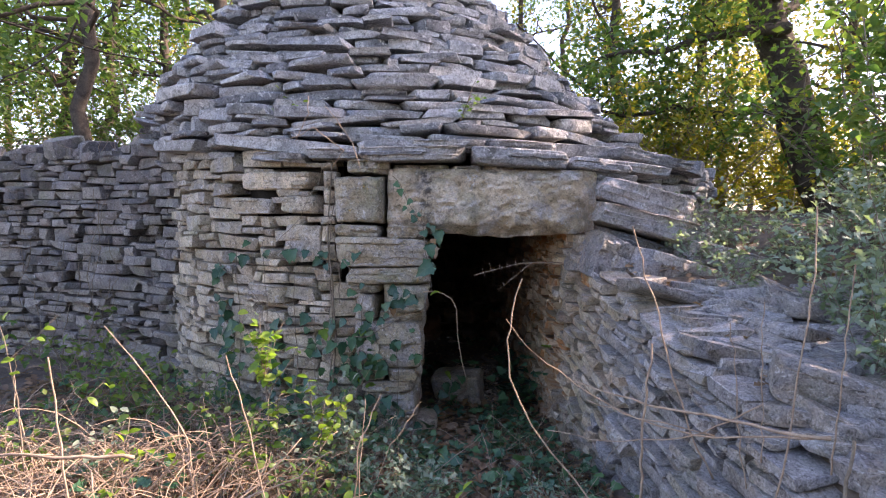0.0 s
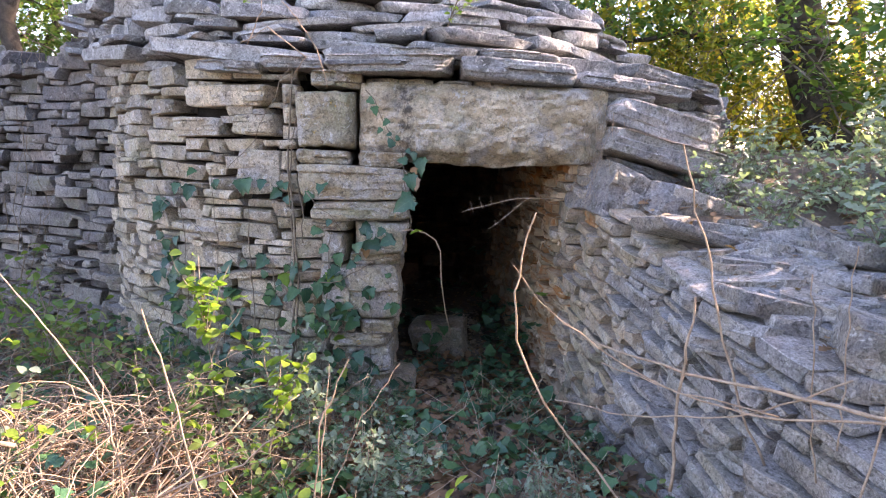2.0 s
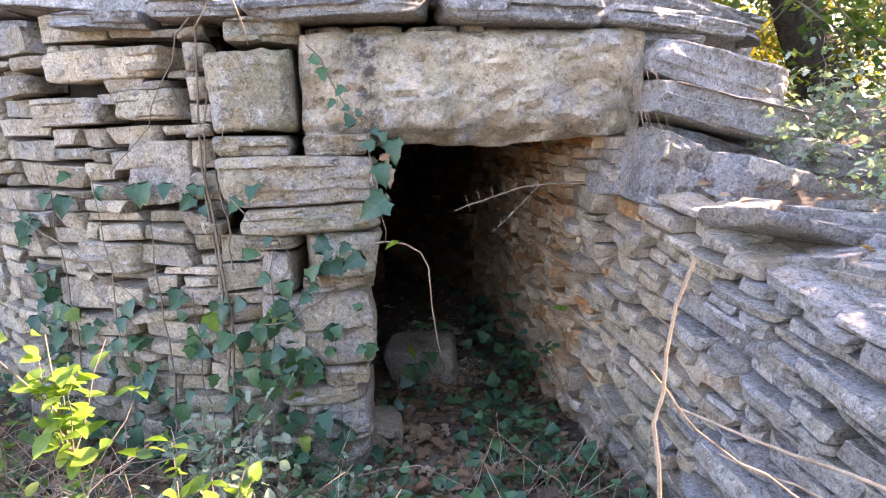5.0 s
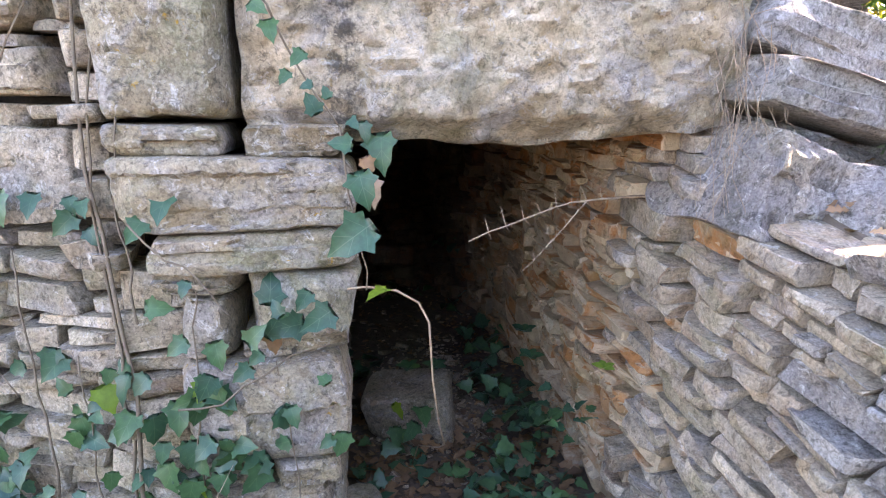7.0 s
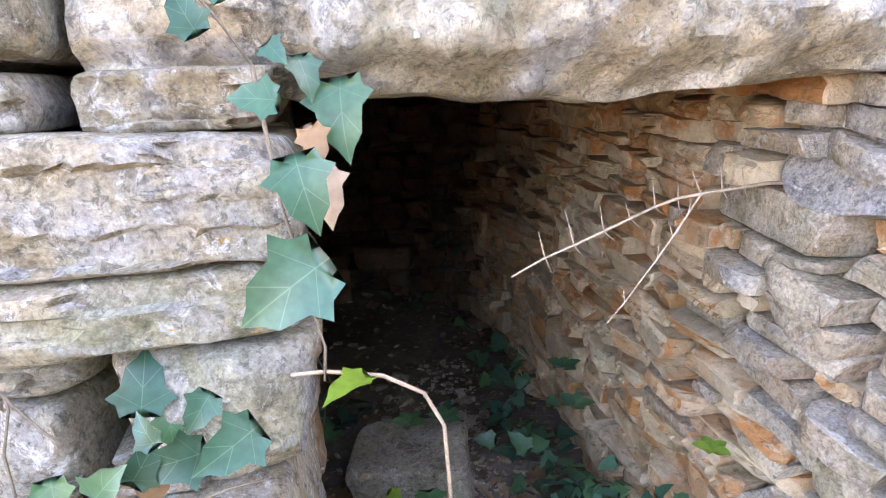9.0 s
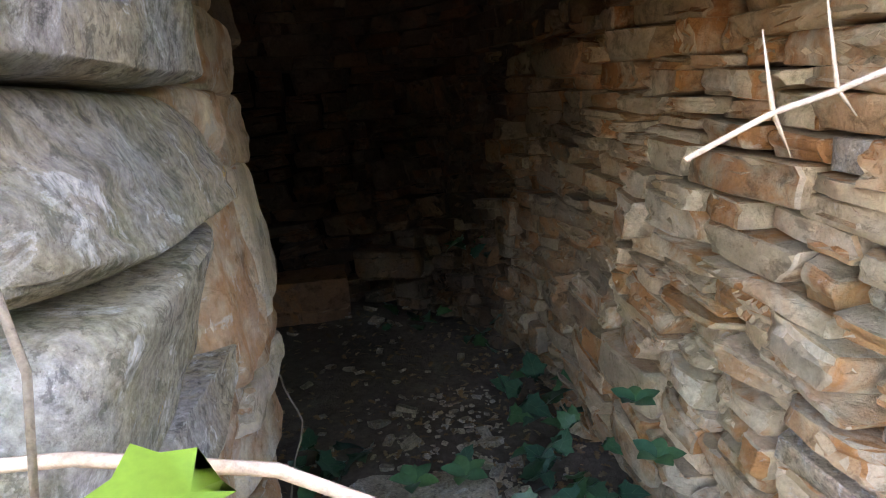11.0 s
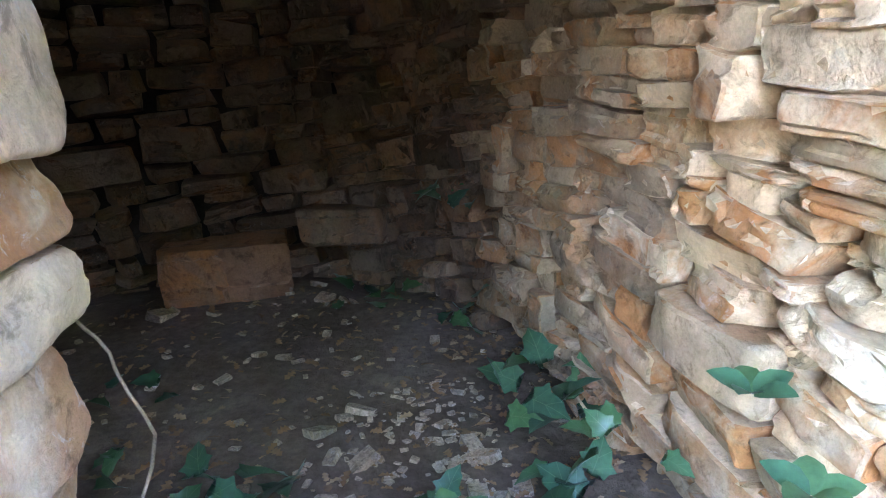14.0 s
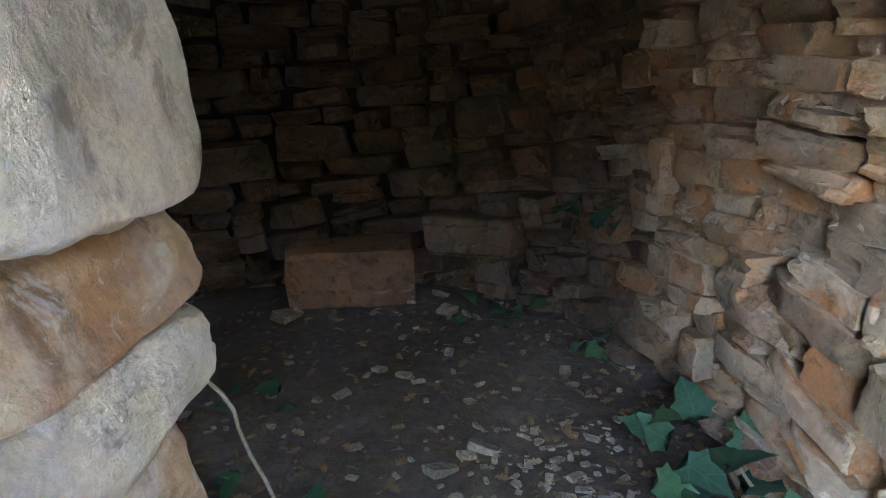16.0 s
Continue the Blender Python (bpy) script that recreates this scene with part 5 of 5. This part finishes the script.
for _ in range(900):
    x, y = rng.uniform(-2.8, 0.0), rng.uniform(1.5, 3.6)
    g, l = ground_height(x, y), rng.uniform(0.15, 0.5)
    a = rng.uniform(0, 2 * math.pi)
    if math.hypot(x - 0.08, y - 2.5) < 0.3:
        continue
    russet.append(tube(bent(rng, (x, y, g + 0.01), (x + math.cos(a) * l, y + math.sin(a) * l, g + l * rng.uniform(0.05, 0.5)), 6, 0.25), rng.uniform(0.0018, 0.004), 0.001, 4))
tagged(tubes_object("dead_bracken", russet, russet_mat), "russet dead stems and bracken matted on the ground", "dead bracken", kind="stuff")
tagged(tubes_object("dry_grass", hay, straw_mat), "tangled tan dead grass and canes in sunlight", "dry grass", kind="stuff")
blades = []
for _ in range(2600):
    x, y = (rng.uniform(-3.0, 0.9), rng.uniform(1.3, 4.15)) if rng.random() < 0.5 else (rng.uniform(-7, 3), rng.uniform(-3, 5.5))
    if x > edge_x(y) - 0.05 or (math.hypot(x - HUT.x, y - HUT.y) < R_OUT + 0.05) or (abs(x - 0.1) < 0.25 and rng.random() < 0.6):
        continue
    g = ground_height(x, y)
    l = rng.uniform(0.08, 0.34)
    e = np.array((x + rng.normal() * l * 0.5, y + rng.normal() * l * 0.5, g + l * rng.uniform(0.5, 1)))
    blades.append(tube(bent(rng, (x, y, g - 0.01), e, 4, 0.2), 0.0022, 0.0006, 3))
tagged(tubes_object("green_grass", blades, grey_leaf), "thin green grass and weed stems on the clearing", "grass", kind="stuff")


# ---- vines on the field wall ----
for k in range(9):
    u = rng.uniform(0.2, 2.6)
    c, d = FENCE.at(u)
    c2, d2 = FENCE.at(u + rng.uniform(-0.5, 0.5))
    a, b = (c[0] + 0.03, c[1] - 0.06, rng.uniform(0.9, 1.9)), (c2[0] + 0.05, c2[1] - 0.1, 0.05)
    tagged(tubes_object("dry_vine", [tube(bent(rng, a, b, 12, 0.3), 0.003, 0.005, 4)], stem_mat), "bare grey vine trailing down the field wall", "vine", "vines on the field wall")

# ---- low growth ----
bank_leaves = []
while len(bank_leaves) < 900:
    x, y = rng.uniform(0.95, 3.4), rng.uniform(1.2, 4.7)
    if x > edge_x(y) + 0.15:
        bank_leaves.append((x, y, ground_height(x, y) + rng.uniform(0.02, 0.06)))
leaf_cloud("bank_litter", "oak", np.array(bank_leaves), rng.uniform(0.04, 0.08, 900), rotations(rng, 900, 1.2), dead_leaf, None)
tagged(bpy.data.objects["bank_litter"], "dead oak leaves among the loose stones of the bank", "leaf litter")

def clear_spot(x, y):
    return x < edge_x(y) + 0.0 and (math.hypot(x - HUT.x, y - HUT.y) > R_OUT + 0.03 or (-0.1 < x < 0.78 and y < 5.4)) and y < float(np.interp(-x, -FENCE.p[:, 0], FENCE.p[:, 1])) - 0.05


def scatter(n, x0, x1, y0, y1, want):
    out = []
    while len(out) < n:
        x, y = rng.uniform(x0, x1), rng.uniform(y0, y1)
        if want(x, y):
            out.append((x, y, ground_height(x, y)))
    return np.array(out)


p = np.concatenate([scatter(5200, -3.6, 1.2, 0.8, 5.4, lambda x, y: clear_spot(x, y)), scatter(2600, -8, 5, -3.5, 6.3, lambda x, y: clear_spot(x, y) and not (-3.6 < x < 1.2 and 0.8 < y))])
p = np.concatenate([p, scatter(1300, -0.5, 0.9, 2.2, 5.0, clear_spot)])
leaf_cloud("leaf_litter", "oak", p + np.stack([0 * p[:, 0], 0 * p[:, 0], rng.uniform(0.005, 0.03, len(p))], 1), rng.uniform(0.05, 0.12, len(p)), rotations(rng, len(p), 1.6), dead_leaf, None)
tagged(bpy.data.objects["leaf_litter"], "brown fallen oak leaves covering the ground", "leaf litter")
p = scatter(1700, -1.2, 0.8, 4.7, 7.1, lambda x, y: math.hypot(x + 0.3, y - 6.1) < 1.3 and rng.random() < (0.35 + 0.65 * smooth(0.2, 0.7, x) if y > 5.4 else 0.9))
leaf_cloud("leaf_crumbs", "oak", p + (0, 0, 0.008), rng.uniform(0.012, 0.05, len(p)), rotations(rng, len(p), 2.0), dead_leaf, None)
tagged(bpy.data.objects["leaf_crumbs"], "broken dead leaves on the chamber's earth floor", "leaf litter")
p = scatter(1250, -3.0, 1.0, 1.2, 5.3, lambda x, y: clear_spot(x, y) and not (-0.02 < x < 0.24 and 4.0 < y < 4.8) and noise.noise(Vector((x * 1.6, y * 1.6, 2))) + (0.3 if y > 3.3 else 0) > 0.02)
p[:, 2] += rng.uniform(0.02, 0.2, len(p)) * np.where(np.abs(p[:, 0] - 0.1) < 0.35, 0.5, 1)
door_ivy = scatter(520, -0.6, 0.85, 2.3, 4.9, lambda x, y: clear_spot(x, y) and noise.noise(Vector((x * 2.6, y * 2.6, 5))) > -0.12)
door_ivy[:, 2] += rng.uniform(0.02, 0.11, len(door_ivy))
p = np.concatenate([p, door_ivy])
leaf_cloud("ground_ivy", "ivy", p, rng.uniform(0.035, 0.085, len(p)), rotations(rng, len(p), 0.9), ivy_leaf, None)
tagged(bpy.data.objects["ground_ivy"], "dark green ivy trailing over the ground before the door", "ivy")
weed = tagged(plant(shrub(11, 0.42, 0.16, 8, 110, "oval", 0.05, grey_leaf, "weed", 0.003, 0.2), -0.45, 3.6), "low grey-green weed among dead leaves", "weed", "weeds before the hut")
bramble = tagged(plant(shrub(12, 0.5, 0.22, 8, 120, "oval", 0.055, oak_leaf, "bramble", 0.004, 0.15), -1.1, 3.5), "dark green bramble at the foot of the wall", "bramble", "brambles before the hut")
for k, x, y, s in ((0, -0.75, 3.75, 0.9), (1, -1.5, 3.9, 1.1), (0, -0.3, 3.2, 0.8), (1, -0.6, 2.9, 0.8), (1, -2.0, 4.2, 1.2), (1, -2.5, 4.5, 1.3), (0, -1.8, 3.2, 1.0), (0, -0.2, 3.75, 0.6), (1, -2.3, 3.3, 1.0), (1, -3.0, 5.0, 1.3), (0, 0.75, 3.3, 0.45), (1, 0.8, 2.6, 0.5), (0, 0.4, 2.5, 0.4), (2, -0.15, 3.0, 0.4), (2, -0.6, 3.7, 0.5), (2, 0.5, 2.9, 0.3), (0, -0.75, 3.3, 0.8), (0, -0.1, 3.4, 0.6)):
    sited((weed, bramble, sapling)[k], x, y, rng.uniform(0, 360), s)


def shoot(seed, base, tip, n, leaf, material, name, label, twigs=5):
    r = np.random.default_rng(seed)
    ob = tagged(new(name), label, "shrub")
    line = bent(r, base, tip, 10, 0.08)
    tubes, at = [tube(line, 0.006, 0.002, 5)], [line[i] for i in range(3, 10)]
    for _ in range(twigs):
        i = int(r.integers(2, 8))
        tw = bent(r, line[i], line[i] + np.array((r.normal() * 0.16, r.normal() * 0.1, r.uniform(0.05, 0.28))), 5, 0.15)
        tubes.append(tube(tw, 0.003, 0.0012, 4))
        at += list(tw[1:])
    tubes_object("stem", tubes, stem_mat, ob)
    at = np.array(at)
    for p, q in zip(at[r.integers(len(at), size=n)], rotations(r, n, 0.7)):
        single_leaf("oval", p + r.normal(size=3) * 0.012, r.uniform(0.7, 1.2) * leaf, q, material, ob)
    return ob


shoot(21, (-0.8, 3.15, 0.0), (-0.9, 3.2, 0.98), 115, 0.062, fresh_leaf, "young_shrub", "upright young shrub with bright yellow-green leaves", 11)
shoot(22, (-0.62, 3.1, 0.0), (-0.55, 3.15, 0.55), 70, 0.058, fresh_leaf, "young_shrub", "small shrub with sunlit green leaves beside dead leaves")
shoot(23, (-0.1, 2.35, 0.0), (0.02, 2.3, 0.4), 60, 0.052, fresh_leaf, "young_shrub", "low spreading yellow-green shoot on the clearing")
shoot(24, (-1.45, 2.6, 0.0), (-1.3, 2.65, 0.62), 26, 0.055, fresh_leaf, "young_shrub", "thin green shoot among the dead grass", 4)
shoot(25, (-2.05, 3.1, 0.0), (-2.2, 3.1, 0.95), 16, 0.06, fresh_leaf, "young_shrub", "thin shoot with pale leaves beside the field wall", 3)
for k, (x, y, z) in enumerate(((-1.55, 5.25, 2.75), (-1.15, 4.55, 2.05), (-1.75, 5.3, 2.55), (0.1, 4.4, 2.1))):
    shoot(30 + k, (x, y + 0.1, z - 0.05), (x + 0.1, y - 0.15, z + 0.2), 22, 0.04, fresh_leaf, "roof_weed", "small green weed rooted between roof slabs", 4)
for k, pts in enumerate(([(-0.75, 4.1, 2.2), (-0.65, 4.0, 2.1), (-0.55, 4.0, 1.95), (-0.5, 4.03, 1.75)], [(-1.0, 4.2, 2.0), (-0.8, 4.0, 2.05), (-0.6, 3.98, 1.9), (-0.68, 4.02, 1.8)], [(-0.9, 4.3, 2.3), (-0.85, 4.1, 2.15), (-0.95, 4.15, 1.98)])):
    tagged(tubes_object("dry_stalk", [tube(bent(rng, a, b, 5, 0.1), 0.003, 0.003, 4) for a, b in zip(pts, pts[1:])], straw_mat), "dry pale stem hanging over the eaves", "dry stalk", "dry stems on the roof")

# ---- plants inside the doorway ----
inner_ivy = tagged(new("doorway_ivy"), "ivy leaves growing along the foot of the passage wall", "ivy")
for x, y, z, n, s in ((0.55, 5.45, 0.06, 8, 0.075), (0.62, 5.3, 0.1, 8, 0.07), (0.6, 5.87, 0.1, 7, 0.095), (-0.1, 5.58, 0.1, 13, 0.085), (-0.02, 5.48, 0.08, 8, 0.085), (0.55, 5.42, 0.1, 7, 0.08), (0.66, 5.52, 0.14, 6, 0.075), (0.24, 5.48, 0.09, 7, 0.075), (0.64, 5.93, 0.12, 6, 0.09), (-0.38, 5.8, 0.06, 5, 0.08), (0.6, 6.5, 0.12, 6, 0.075), (0.26, 6.9, 0.1, 11, 0.085), (0.6, 6.6, 0.5, 8, 0.08), (-0.46, 6.28, 0.05, 5, 0.075), (0.7, 4.55, 0.35, 10, 0.06), (0.66, 4.8, 0.2, 16, 0.07), (0.58, 5.0, 0.08, 14, 0.07), (0.45, 4.65, 0.03, 10, 0.06)):
    rot = rotations(rng, n, 0.8)
    for r in rot:
        single_leaf("ivy", np.array((x, y, z)) + rng.normal(size=3) * (0.06, 0.07, 0.03), s * rng.uniform(0.7, 1.2), r, ivy_single if rng.random() > 0.15 else ivy_leaf, inner_ivy)
for k, (x, y, z) in enumerate(((0.69, 5.2, 0.41), (0.69, 5.08, 0.33), (0.14, 5.2, 0.26), (0.27, 5.24, 0.24), (0.76, 4.41, 0.57))):
    herb = tagged(new("wall_herb"), "glossy green oval leaves sprouting from the stones", "herb", "herbs in the doorway")
    for a in range(5):
        d = np.array((math.cos(a * 1.26 + k), math.sin(a * 1.26 + k), 0.25 + 0.2 * rng.random()))
        nrm = np.array((-0.3, -0.2, 1.0)) - d * 0.3
        d /= np.linalg.norm(d)
        nrm -= d * (nrm @ d)
        nrm /= np.linalg.norm(nrm)
        single_leaf("oval", (x, y, z), 0.066 if k < 4 else 0.045, np.stack([d, np.cross(nrm, d), nrm], 1), ivy_leaf if k < 4 else fresh_leaf, herb)
root = [(-0.2, 5.24, 0.9), (-0.21, 5.28, 0.72), (-0.2, 5.28, 0.6), (-0.16, 5.3, 0.52), (-0.12, 5.3, 0.4), (-0.16, 5.25, 0.22), (-0.2, 5.22, 0.0)]
tagged(tubes_object("hanging_root", [tube(bent(rng, a, b, 5, 0.16), 0.0027, 0.0027, 5) for a, b in zip(root, root[1:])], stem_mat), "thin pale root hanging beside the passage wall", "root")
